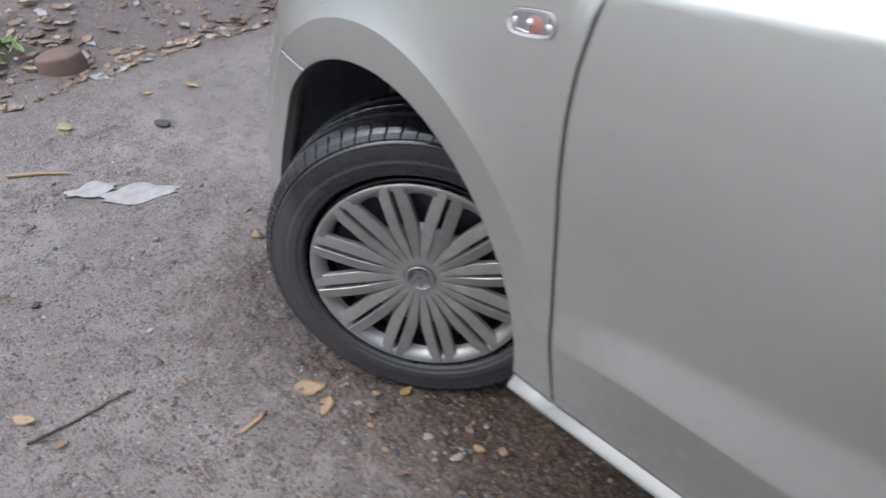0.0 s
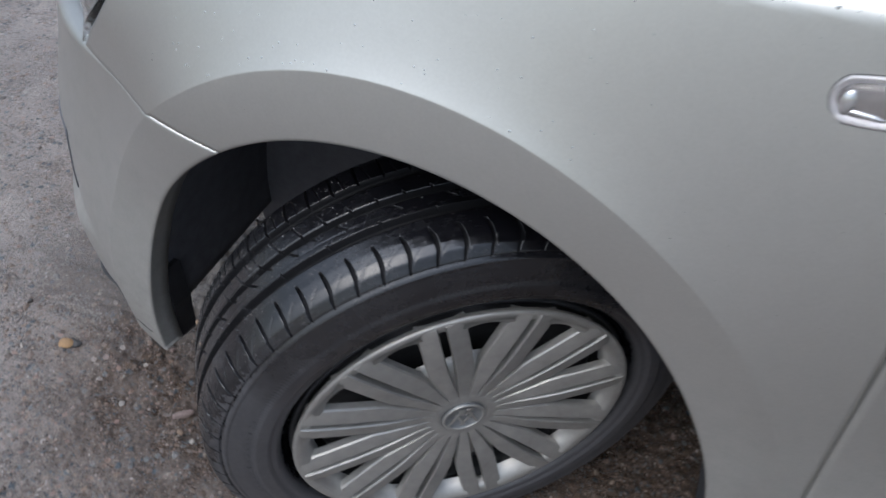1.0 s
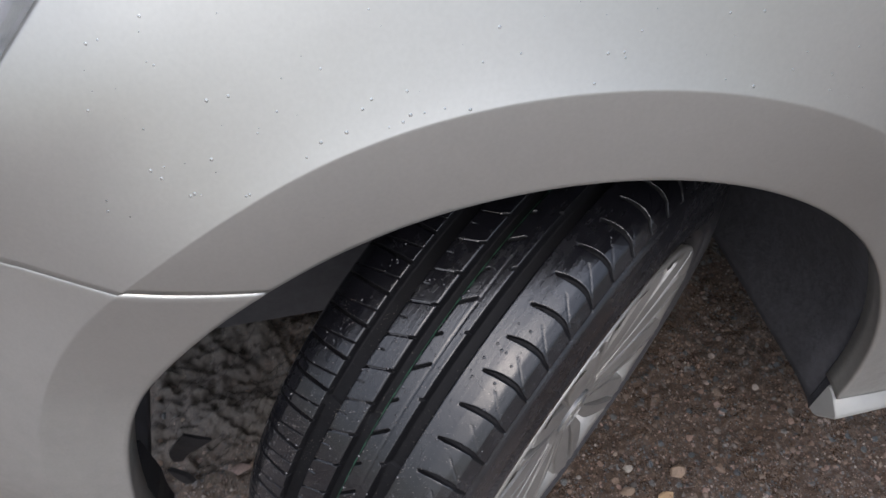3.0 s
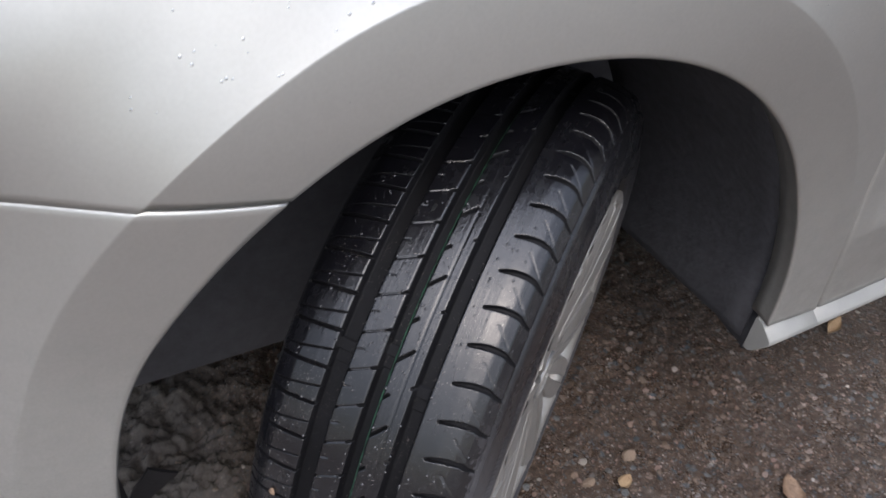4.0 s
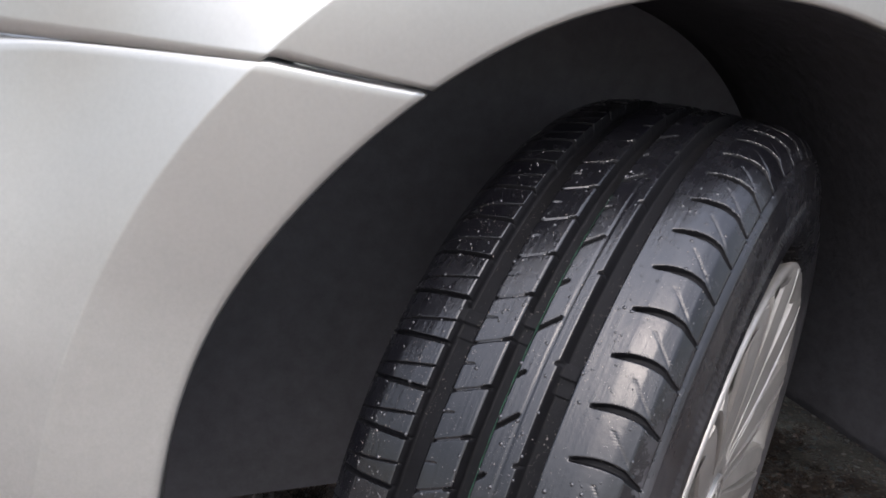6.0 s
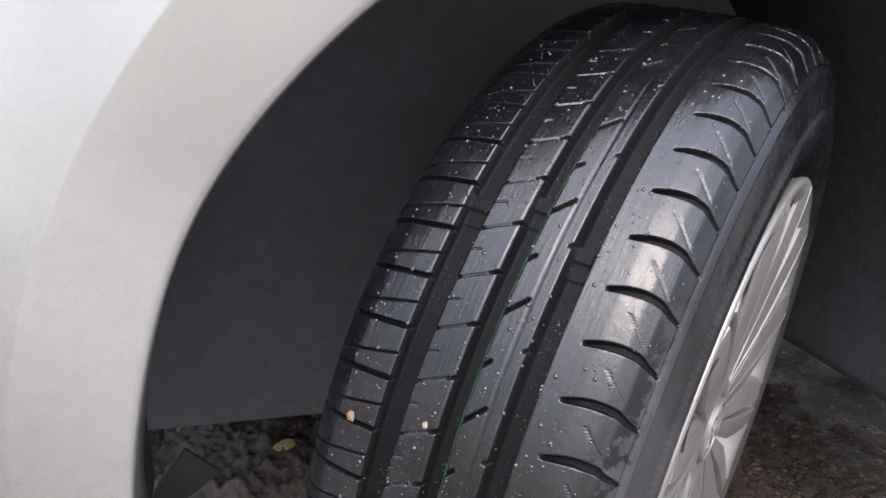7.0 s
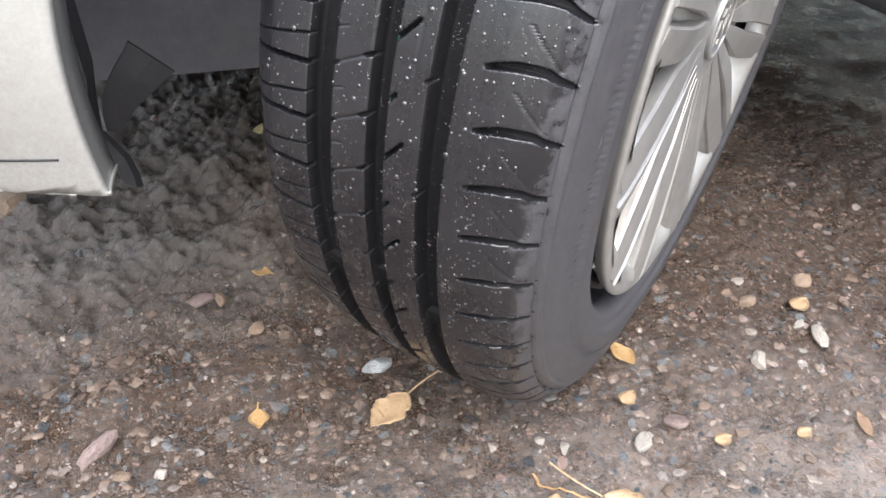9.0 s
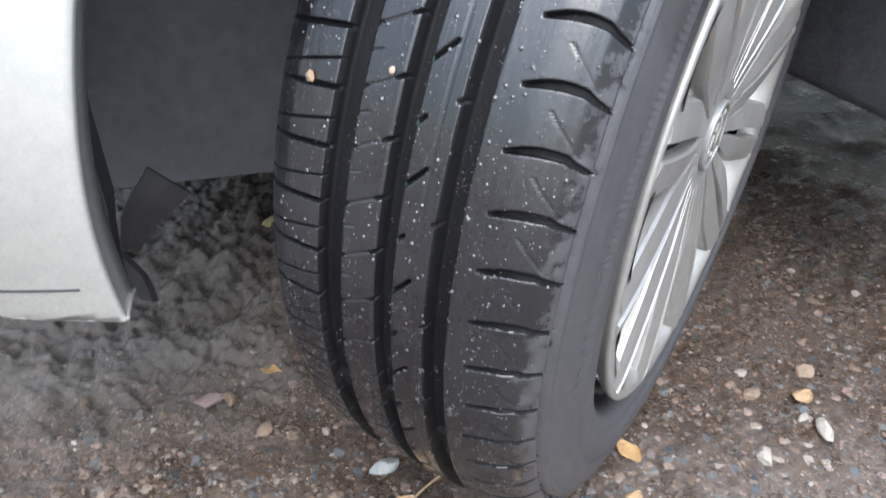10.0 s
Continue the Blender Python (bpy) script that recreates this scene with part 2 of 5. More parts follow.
def make_stone_piece():
    n = Nodes("loose_stone")
    pick = n.put("ShaderNodeObjectInfo").outputs["Random"]
    fine = n.noise(2.6, 5, 0.7)
    col = n.ramp(pick, (0.0, (0.04, 0.04, 0.0416)), (0.2, (0.12, 0.088, 0.068)), (0.4, (0.06, 0.0736, 0.084)), (0.55, (0.176, 0.168, 0.16)), (0.7, (0.216, 0.152, 0.128)), (0.85, (0.208, 0.164, 0.128)), (1.0, (0.368, 0.336, 0.296)))
    col = n.mix(n.math("MULTIPLY", n.ramp(fine, (0.45, 0.0), (0.65, 1.0)), 0.5), col, (0.104, 0.076, 0.056))
    return n.set(Base_Color=col, Roughness=n.math("ADD", n.math("MULTIPLY", fine, 0.4), 0.25), Normal=n.bump(fine, 0.0008, 0.5))


def make_leaf(name, a, b):
    n = Nodes(name)
    pick = n.put("ShaderNodeNewGeometry").outputs["Random Per Island"]
    spot = n.noise(90, 5, 0.7)
    rot = n.ramp(n.noise(210, 4, 0.7), (0.56, 0.0), (0.68, 1.0))
    col = n.mix(n.ramp(n.math("ADD", n.math("MULTIPLY", spot, 0.6), n.math("MULTIPLY", pick, 0.4)), (0.35, 0.0), (0.65, 1.0)), a, b)
    col = n.mix(n.math("MULTIPLY", rot, 0.7), col, tuple(c * k for c, k in zip(a, (0.55, 0.42, 0.4))))
    return n.set(Base_Color=col, Roughness=0.5, Normal=n.bump(spot, 0.001, 0.5))


PAINT = make_paint()
RUBBER = make_rubber()
GROUND = make_ground()
PEBBLE = make_stones()
STONE = make_stone_piece()
COVER = make_plain("silver_plastic", (0.355, 0.345, 0.325), 0.40, 0.55, 40.0, 0.22)
BLACK = make_plain("black_liner_plastic", (0.102, 0.103, 0.115), 0.65, 0.0, 50.0, 0.30, 0.001)
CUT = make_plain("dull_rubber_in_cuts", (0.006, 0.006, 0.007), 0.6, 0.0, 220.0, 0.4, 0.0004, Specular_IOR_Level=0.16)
STRAP = make_plain("black_strap_plastic", (0.012, 0.012, 0.014), 0.6, 0.0, 50.0, 0.4, 0.001)
DARK = make_plain("black_rubber_edge", (0.017, 0.017, 0.019), 0.6, 0.0, 50.0, 0.4, 0.001)
# darker copy of BLACK: shade put into the colour of the liner's rear half
LINER_SHADE = make_plain("shaded_liner_plastic", (0.045, 0.045, 0.051), 0.9, 0.0, 80.0, 0.4, 0.002)
HOUSING = make_plain("grey_housing", (0.20, 0.205, 0.21), 0.45, 0.4, 60.0, 0.3)
STEEL = make_plain("dark_steel", (0.03, 0.03, 0.032), 0.5, 0.4, 60.0, 0.4)
TRIM = make_plain("sill_trim", (0.29, 0.29, 0.275), 0.35, 0.1, 30.0, 0.12)
FROSTED = make_plain("frosted_silver", (0.50, 0.48, 0.48), 0.38, 0.7, 300.0, 0.2, 0.0006)
DULL = make_plain("grey_brown_plastic", (0.17, 0.155, 0.15), 0.4, 0.4, 200.0, 0.3)
CHROME = make_plain("chrome", (0.7, 0.7, 0.7), 0.15, 1.0, 30.0, 0.05)
GREEN = make_plain("green_mould_line", (0.022, 0.07, 0.042), 0.5, 0.0, 300.0, 0.7)
LETTER = make_plain("raised_rubber", (0.052, 0.052, 0.056), 0.48, 0.0, 200.0, 0.3)
LEAF_TAN = make_leaf("tan_leaf", (0.29, 0.18, 0.10), (0.45, 0.325, 0.195))
LEAF_YELLOW = make_leaf("yellow_leaf", (0.30, 0.175, 0.07), (0.43, 0.285, 0.135))
LEAF_BROWN = make_leaf("brown_leaf", (0.12, 0.075, 0.05), (0.30, 0.20, 0.13))
LITTER = make_leaf("old_litter_leaf", (0.17, 0.12, 0.085), (0.42, 0.33, 0.24))
PAPER = make_plain("grey_wet_paper", (0.36, 0.335, 0.31), 0.45, 0.0, 40.0, 0.35, 0.001)
AMBER = make_plain("amber_bulb", (0.30, 0.115, 0.088), 0.3, 0.0, 60.0, 0.25)
GRIT = make_plain("pale_grit", (0.24, 0.21, 0.185), 0.6, 0.0, 200.0, 0.3)
TWIG = make_plain("twig_bark", (0.09, 0.06, 0.042), 0.7, 0.0, 120.0, 0.4, 0.001)
BRICK = make_plain("worn_brick", (0.17, 0.11, 0.085), 0.7, 0.0, 40.0, 0.3, 0.003)
GREENLEAF = make_leaf("green_weed", (0.07, 0.13, 0.04), (0.2, 0.24, 0.07))


def make_glass(name, colour, rough):
    n = Nodes(name)
    return n.set(Base_Color=colour, Roughness=rough, Transmission_Weight=1.0, IOR=1.05, Coat_Weight=1.0, Coat_Roughness=0.03)


GLASS = make_glass("clear_lens", (0.96, 0.96, 0.96), 0.03)
BEAD = make_plain("water_bead", (0.02, 0.02, 0.023), 0.12, 0.0, 50.0, 0.1, Coat_Weight=1.0, Coat_Roughness=0.0)
WATER = make_plain("wet_film", (0.51, 0.52, 0.51), 0.12, 0.8, 50.0, 0.1, Coat_Weight=1.0, Coat_Roughness=0.0)


# ---- mesh helpers ----
def mesh_of(name, verts, faces, material, smooth=True):
    me = bpy.data.meshes.new(name)
    me.from_pydata([tuple(v) for v in verts], [], [tuple(f) for f in faces])
    me.materials.append(material)
    if smooth:
        me.shade_smooth()
    me.update()
    return me


def part(name, me, parent=None, label="", at=None):
    """Links a mesh as one object under a thing or a part."""
    ob = new(name, me)
    if parent is not None:
        ob.parent = parent
    if at is not None:
        ob.matrix_local = at
    if label:
        ob["label"] = label
    return ob


def grid_faces(rows, cols, loop_rows=False, loop_cols=False):
    out = []
    for i in range(rows if loop_rows else rows - 1):
        for j in range(cols if loop_cols else cols - 1):
            a, b = i * cols + j, i * cols + (j + 1) % cols
            c, d = ((i + 1) % rows) * cols + (j + 1) % cols, ((i + 1) % rows) * cols + j
            out.append((a, b, c, d))
    return out


def bm_mesh(name, bm, material, smooth=True):
    me = bpy.data.meshes.new(name)
    bmesh.ops.recalc_face_normals(bm, faces=bm.faces)
    bm.to_mesh(me)
    bm.free()
    me.materials.append(material)
    if smooth:
        me.shade_smooth()
    return me


def block(name, size, at, material, bevel=0.004, turn=0.0):
    bm = bmesh.new()
    bmesh.ops.create_cube(bm, size=1.0)
    for v in bm.verts:
        v.co = Vector((v.co.x * size[0], v.co.y * size[1], v.co.z * size[2]))
    bmesh.ops.bevel(bm, geom=bm.edges[:], offset=bevel, segments=2, affect="EDGES")
    bm.transform(pose(*at, 0, 0, turn))
    return bm_mesh(name, bm, material, False)


def thicken(ob, thickness, offset=-1.0):
    mod = ob.modifiers.new("thickness", "SOLIDIFY")
    mod.thickness, mod.offset = thickness, offset
    return ob


def smoothstep(e0, e1, x):
    t = np.clip((x - e0) / (e1 - e0), 0, 1)
    return t * t * (3 - 2 * t)


def value_noise(x, y, scale, seed):
    """Smooth lattice noise from 0 to 1 on arrays."""
    table = np.random.RandomState(seed).rand(256, 256)
    u, v = x * scale, y * scale
    i, j = np.floor(u).astype(int), np.floor(v).astype(int)
    fu, fv = u - i, v - j
    fu, fv = fu * fu * (3 - 2 * fu), fv * fv * (3 - 2 * fv)
    a, b = table[i % 256, j % 256], table[(i + 1) % 256, j % 256]
    c, d = table[i % 256, (j + 1) % 256], table[(i + 1) % 256, (j + 1) % 256]
    return a + (b - a) * fu + (c - a) * fv + (a - b - c + d) * fu * fv


# ---- ground ----
def ground_height(x, y):
    near = np.exp(-((x / 3.5) ** 2 + (y / 3.5) ** 2))
    h = near * ((value_noise(x, y, 7, 1) - 0.5) * 0.012 + (value_noise(x, y, 23, 2) - 0.5) * 0.008)
    away = np.hypot(np.clip(np.abs(x + 0.10) - 0.55, 0, None), np.clip(np.abs(y - 0.165) - 0.385, 0, None))
    h *= smoothstep(1.2, 0.2, away)
    near = near * smoothstep(0.22, 0.02, away)
    h += near * ((value_noise(x, y, 70, 3) - 0.5) * 0.006 + (value_noise(x, y, 170, 4) - 0.5) * 0.005)
    rough = smoothstep(0.0, 0.25, y + 0.5 * np.clip(-0.28 - x, 0, 0.3)) * smoothstep(-0.9, -0.5, x) * smoothstep(0.3, -0.1, x)
    h += rough * (0.008 + (value_noise(x, y, 22, 5) - 0.5) * 0.020 + (value_noise(x, y, 48, 11) - 0.5) * 0.013 + (value_noise(x, y, 85, 6) - 0.5) * 0.011 + (value_noise(x, y, 140, 8) - 0.5) * 0.007 + (value_noise(x, y, 240, 9) - 0.5) * 0.006)
    verge = smoothstep(-2.0, -2.6, x + 0.12 * np.sin(y * 2.1) + 0.35 * (y > 2) * 0)
    h += verge * (0.05 + (value_noise(x, y, 5, 7)) * 0.10)
    return h - 0.002


def spread(lo, hi, step, far):
    xs = list(np.arange(lo, hi + step / 2, step))
    d, x = step, lo
    while x > -far:
        d *= 1.22
        x -= d
        xs.insert(0, x)
    d, x = step, hi
    while x < far:
        d *= 1.22
        x += d
        xs.append(x)
    return np.array(xs)


def build_ground():
    xs, ys = spread(-0.65, 0.45, 0.0028, 400), spread(-0.22, 0.55, 0.0028, 400)
    gx, gy = np.meshgrid(xs, ys)
    gz = ground_height(gx, gy)
    verts = np.stack([gx, gy, gz], -1).reshape(-1, 3)
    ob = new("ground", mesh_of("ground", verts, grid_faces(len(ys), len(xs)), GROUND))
    tagged(ob, "wet brown-grey asphalt strewn with grit and mud", "ground", kind="structure")


build_ground()

# ---- car body: plan line of the left side, from the door to the middle of the nose ----
PLAN = [(1.9, -0.02), (1.0, -0.046), (0.5, -0.049), (0.15, -0.049), (-0.06, -0.041), (-0.226, -0.033), (-0.30, -0.029), (-0.36, -0.020),
        (-0.43, 0.003), (-0.494, 0.036), (-0.56, 0.075), (-0.62, 0.125), (-0.67, 0.20), (-0.705, 0.32), (-0.725, 0.50), (-0.735, 0.80)]


def smooth_plan():
    p = [Vector(v) for v in PLAN]
    out = []
    for k in range(len(p) - 1):
        a, b = p[k], p[k + 1]
        ta = (p[k + 1] - p[max(k - 1, 0)]) * (0.5 if k else 1.0)
        tb = (p[min(k + 2, len(p) - 1)] - p[k]) * (0.5 if k + 2 < len(p) else 1.0)
        la = (b - a).length
        ta, tb = ta.normalized() * la, tb.normalized() * la
        for i in range(24):
            t = i / 24
            out.append(a * (2 * t**3 - 3 * t * t + 1) + ta * (t**3 - 2 * t * t + t) + b * (3 * t * t - 2 * t**3) + tb * (t**3 - t * t))
    out.append(p[-1])
    pts = np.array([tuple(v) for v in out])
    s = np.r_[0, np.cumsum(np.hypot(*np.diff(pts, axis=0).T))]
    k = np.argmin(np.abs(pts[:, 0] + 0.06))
    a = -(s - s[k]) - 0.06
    return a[::-1], pts[::-1]


PLAN_A, PLAN_XY = smooth_plan()
CX, CZ, ARCH, FLARE = -0.078, 0.310, 0.351, 0.416


def on_side(a, z, q):
    """The point at a along the side and at height z, set q inwards."""
    a, z, q = np.broadcast_arrays(np.asarray(a, float), z, q)
    x, y = np.interp(a, PLAN_A, PLAN_XY[:, 0]), np.interp(a, PLAN_A, PLAN_XY[:, 1])
    e = 0.004
    dx = np.interp(a + e, PLAN_A, PLAN_XY[:, 0]) - np.interp(a - e, PLAN_A, PLAN_XY[:, 0])
    dy = np.interp(a + e, PLAN_A, PLAN_XY[:, 1]) - np.interp(a - e, PLAN_A, PLAN_XY[:, 1])
    ll = np.hypot(dx, dy) + 1e-9
    return np.stack([x - q * dy / ll, y + q * dx / ll, z], -1)


def shoulder(a):
    return 0.8485 + 0.135 * a - 0.045 * a * a


def eased(nodes):
    """A soft line through a few angles and radii, sampled degree by degree."""
    at = np.arange(-60.0, 261.0)
    raw = np.interp(at, [n[0] for n in nodes], [n[1] for n in nodes])
    soft = np.exp(-0.5 * (np.arange(-24, 25) / 6.0) ** 2)
    return at, np.convolve(np.pad(raw, 24, "edge"), soft / soft.sum(), "valid")


# radii of the wheel arch's lip and of the flare's outer crease, round from the sill to the bumper
LIP_LINE = eased([(-5, 0.3514), (30, 0.3437), (70, 0.3584), (110, 0.3617), (140, 0.3521), (155, 0.3519), (170, 0.3397), (188, 0.3372)])
FLARE_LINE = eased([(-5, 0.416), (30, 0.4125), (70, 0.4230), (110, 0.4280), (140, 0.4170), (155, 0.4115), (170, 0.3989), (188, 0.3896)])


def arch_edge(th):
    return np.interp(th, *LIP_LINE)


def flare_edge(th):
    return np.interp(th, *FLARE_LINE)


def crease_height(a):
    """The ridge along the foot of the door."""
    return 0.392 + 0.030 * smoothstep(0.28, 0.50, np.asarray(a, float))


def inset(a, z):
    """How far the side is set in from the plan line, for the fender, the bumper and the door."""
    r = np.hypot(a - CX, z - CZ)
    th = np.degrees(np.arctan2(z - CZ, a - CX))
    th = np.where(th < -90, th + 360, th)
    flare = flare_edge(th)
    over = np.clip(r - flare, 0, None)
    fade = smoothstep(-5, 40, th) * smoothstep(215, 170, th)
    q = fade * (0.006 + 0.014 * smoothstep(35, 100, th)) * (1 - np.exp(-over / 0.050))
    q = q + 0.003 * np.clip(flare - r, 0, None) / (FLARE - ARCH) * smoothstep(-5, 30, th) * smoothstep(200, 170, th)
    q = q + 0.0025 * np.exp(-(((over - 0.055) / 0.032) ** 2)) * smoothstep(112, 130, th) * smoothstep(168, 150, th)
    lean = np.clip(z - 0.62, 0, None)
    q = q + 1.25 * lean**2 * (1.0 - 0.80 * smoothstep(-0.45, 0.35, a)) + 0.8 * np.clip(z - 0.64, 0, None) ** 2 * smoothstep(-0.20, -0.42, a)
    ridge = crease_height(a)
    full = 0.016 * smoothstep(0.28, 0.50, a)
    up = 1 - np.clip(z - ridge, 0, None) / (0.055 + 0.10 * np.clip(a - 0.36, 0, 0.5))
    q = q - full * np.where(z > ridge, 0.5 * (up + np.sqrt(up * up + 0.012)), 1 - np.clip(ridge - z, 0, None) / 0.135)
    q = q - 0.026 * smoothstep(-0.29, -0.39, a) * smoothstep(0.50, 0.26, z) * smoothstep(-0.75, -0.5, a)
    q = q - 0.035 * smoothstep(-0.38, -0.56, a) * smoothstep(0.64, 0.44, z) * smoothstep(0.15, 0.42, z)
    q = q - 0.012 * smoothstep(0.37, 0.345, z) * smoothstep(-0.52, -0.58, a)
    over_s = np.clip(z - shoulder(a), 0, None)
    return q + (over_s * 0.75 + 4 * over_s**2) * smoothstep(-0.22, 0.02, a)


def reach(th, outline):
    """How far a ray from the wheel arch's middle goes before it meets the outline."""
    d = np.array([math.cos(th), math.sin(th)])
    best = None
    for (ax, az), (bx, bz) in zip(outline[:-1], outline[1:]):
        m = np.array([[d[0], ax - bx], [d[1], az - bz]])
        if abs(np.linalg.det(m)) < 1e-9:
            continue
        s, t = np.linalg.solve(m, [ax - CX, az - CZ])
        if s > 0 and -1e-6 <= t <= 1 + 1e-6 and (best is None or s < best):
            best = s
    return best if best is not None else ARCH + 0.001


def seam_angle(r):
    level = np.interp(r, [ARCH, 0.413], [0.6017, 0.6157])
    return 180.0 - math.degrees(math.asin((level - CZ) / r))


DOOR_GAP = [(0.3560, 0.285), (0.3530, 0.294), (0.3370, 0.392), (0.3260, 0.539), (0.3180, 0.652), (0.3160, 0.731), (0.3200, 0.792), (0.3310, 0.850), (0.3440, 0.899), (0.3600, 0.961)]
car = tagged(new("car"), "silver-beige hatchback with steered front wheel, parked on wet asphalt", "car")


def build_fender():
    outline = DOOR_GAP + [(-0.10, 0.915), (-0.24, 0.885), (-0.30, 0.85), (-0.345, 0.815), (-0.405, 0.75), (-0.437, 0.713), (-0.472, 0.67), (-0.524, 0.615), (-0.56, 0.55)]
    cols, th0 = 130, -3.0
    lip = [(0.006, 0.030), (0.004, 0.016), (0.0012, 0.004), (0.0, 0.0012), (0.0012, 0.0)]
    rows = [(dr / (FLARE - ARCH), q) for dr, q in lip] + [(t, 0.0) for t in (0.06, 0.18, 0.31, 0.44, 0.57, 0.70, 0.83, 0.94, 0.982)]
    outer = np.linspace(0, 1, 60) ** 1.4
    verts = []
    for t, q in rows:
        for k in range(cols):
            u = k / (cols - 1)
            guess = ARCH + (FLARE - ARCH) * t
            th = th0 + (140.0 - th0) * u + (seam_angle(guess) - 0.15 - 140.0) * u**3
            verts.append((arch_edge(th) + (flare_edge(th) - arch_edge(th)) * t, th, q))
    for s in outer:
        for k in range(cols):
            u, r = k / (cols - 1), 0.5
            for _ in range(4):
                th = th0 + (140.0 - th0) * u + (seam_angle(r) - 0.15 - 140.0) * u**3
                edge = float(flare_edge(th))
                far = max(reach(radians(th), outline) - 0.0014, edge + 0.002)
                r = edge + (far - edge) * s
            verts.append((r, th, None))
    pts = []
    for r, th, q in verts:
        a, z = CX + r * math.cos(radians(th)), CZ + r * math.sin(radians(th))
        pts.append((a, z, np.nan if q is None else q))
    pts = np.array(pts)
    q = inset(pts[:, 0], pts[:, 1]) + np.nan_to_num(pts[:, 2])
    co = on_side(pts[:, 0], pts[:, 1], q)
    me = mesh_of("fender", co, grid_faces(len(rows) + len(outer), cols), PAINT)
    thicken(part("fender", me, car, "silver-beige fender with flared wheel arch"), 0.0015, 0.0)


def build_bumper():
    cols, low = 90, 195.2
    edge = ((0.0, 0.012), (0.0002, 0.005), (0.0008, 0.0018), (0.0016, 0.0005), (0.0030, 0.0))
    radii = [(0.006, 0.030), (0.004, 0.016), (0.0012, 0.004), (0.0, 0.0012), (0.0012, 0.0)]
    radii = [(dr / (FLARE - ARCH), q) for dr, q in radii] + [(t, 0.0) for t in (0.07, 0.2, 0.35, 0.5, 0.65, 0.8, 0.93, 0.982)]
    pts = []
    for t, q in radii:
        for k in range(cols):
            shift, dq = edge[k] if k < 5 else (0.003, 0.0)
            guess = ARCH + (FLARE - ARCH) * t
            top = seam_angle(guess) + 0.12 / guess
            th = top + math.degrees(shift / guess) + (low - top - 1.0) * max(0, k - 4) / (cols - 5)
            inner, outer = float(arch_edge(th)), float(flare_edge(th))
            r = inner + (outer - inner) * t
            a, z = CX + r * math.cos(radians(th)), CZ + r * math.sin(radians(th))
            pts.append((a, max(z, 0.2335), q + dq))
    for t in np.linspace(0, 1, 70) ** 1.7:
        for k in range(cols):
            shift, dq = edge[k] if k < 5 else (0.003, 0.0)
            top = seam_angle(FLARE) + 0.12 / FLARE
            u = max(0, k - 4) / (cols - 5)
            th = top + math.degrees(shift / FLARE) + (low - top - 1.0) * u
            r = float(flare_edge(th))
            a, z = CX + r * math.cos(radians(th)), CZ + r * math.sin(radians(th))
            z = max(z, 0.2335)
            end = 0.6147 - shift + (0.226 - 0.6087) * u
            along = a + (-1.72 - a) * t
            wide = 0.9 * float(smoothstep(-0.46, -0.52, along)) + 2.6 * float(smoothstep(-0.48, -0.58, along))
            pts.append((along, z + (end - z) * t**0.8 - wide * shift * max(0.0, 1 - 2 * u), dq * (1 + wide)))
    pts = np.array(pts)
    belly = 0.05 * np.clip(0.34 - pts[:, 1], 0, None) / 0.12 * smoothstep(-0.5, -0.8, pts[:, 0])
    q = inset(pts[:, 0], pts[:, 1]) + belly + pts[:, 2]
    co = on_side(pts[:, 0], pts[:, 1], q)
    me = mesh_of("bumper", co, grid_faces(len(radii) + 70, cols), PAINT)
    thicken(part("bumper", me, car, "silver-beige plastic front bumper"), 0.002, 0.0)
    a, z = np.meshgrid(np.linspace(-0.60, -1.05, 30), np.linspace(0.375, 0.465, 10))
    edge_q = 0.012 * smoothstep(0.0, 0.03, -0.60 - a) * np.sin((z - 0.375) / 0.09 * np.pi) - 0.003
    co = on_side(a.ravel(), z.ravel(), (inset(a, z) + edge_q).ravel())
    thicken(part("grille_insert", mesh_of("grille_insert", co, grid_faces(10, 30), BLACK), car, "black insert low in the bumper"), 0.002, 1.0)


def build_door():
    gz, ga = np.array(DOOR_GAP)[:, 1], np.array(DOOR_GAP)[:, 0]
    pts, cols = [], 60
    steps = [(0, t) for t in np.linspace(0.0, 0.97, 12)] + [(0, 0.992), (1, 0.004)] + [(1, t) for t in np.linspace(0.02, 1.0, 60)]
    for side, t in steps:
        for k in range(cols):
            rough_a = 0.33 + 1.02 * (max(0, k - 2) / (cols - 3)) ** 1.3
            ridge = float(crease_height(rough_a))
            z = 0.288 + (ridge - 0.288) * t if side == 0 else ridge + (0.96 - ridge) * t
            start = np.interp(z, gz, ga) + 0.0018
            a = start + (0.002 * k if k < 3 else 0.004 + (1.35 - start) * ((k - 2) / (cols - 3)) ** 1.3)
            pts.append((a, z, 0.012 if k == 0 else 0.0015 if k == 1 else 0.0))
    zs = steps
    pts = np.array(pts)
    q = inset(pts[:, 0], pts[:, 1]) + pts[:, 2]
    me = mesh_of("front_door", on_side(pts[:, 0], pts[:, 1], q), grid_faces(len(zs), cols), PAINT)
    thicken(part("front_door", me, car, "closed silver-beige front door with lower crease"), 0.0015, 0.0)


def build_flange():
    """Painted return behind the gap between fender and door."""
    zs = np.linspace(0.295, 0.93, 40)
    mid = np.interp(zs, np.array(DOOR_GAP)[:, 1], np.array(DOOR_GAP)[:, 0])
    rows = [on_side(mid + d, zs, inset(mid + d, zs) + q) for d, q in ((-0.012, 0.012), (-0.006, 0.0045), (0.006, 0.0045), (0.012, 0.012))]
    part("door_flange", mesh_of("door_flange", np.concatenate(rows), grid_faces(4, 40), PAINT), car, "painted return behind the door gap")


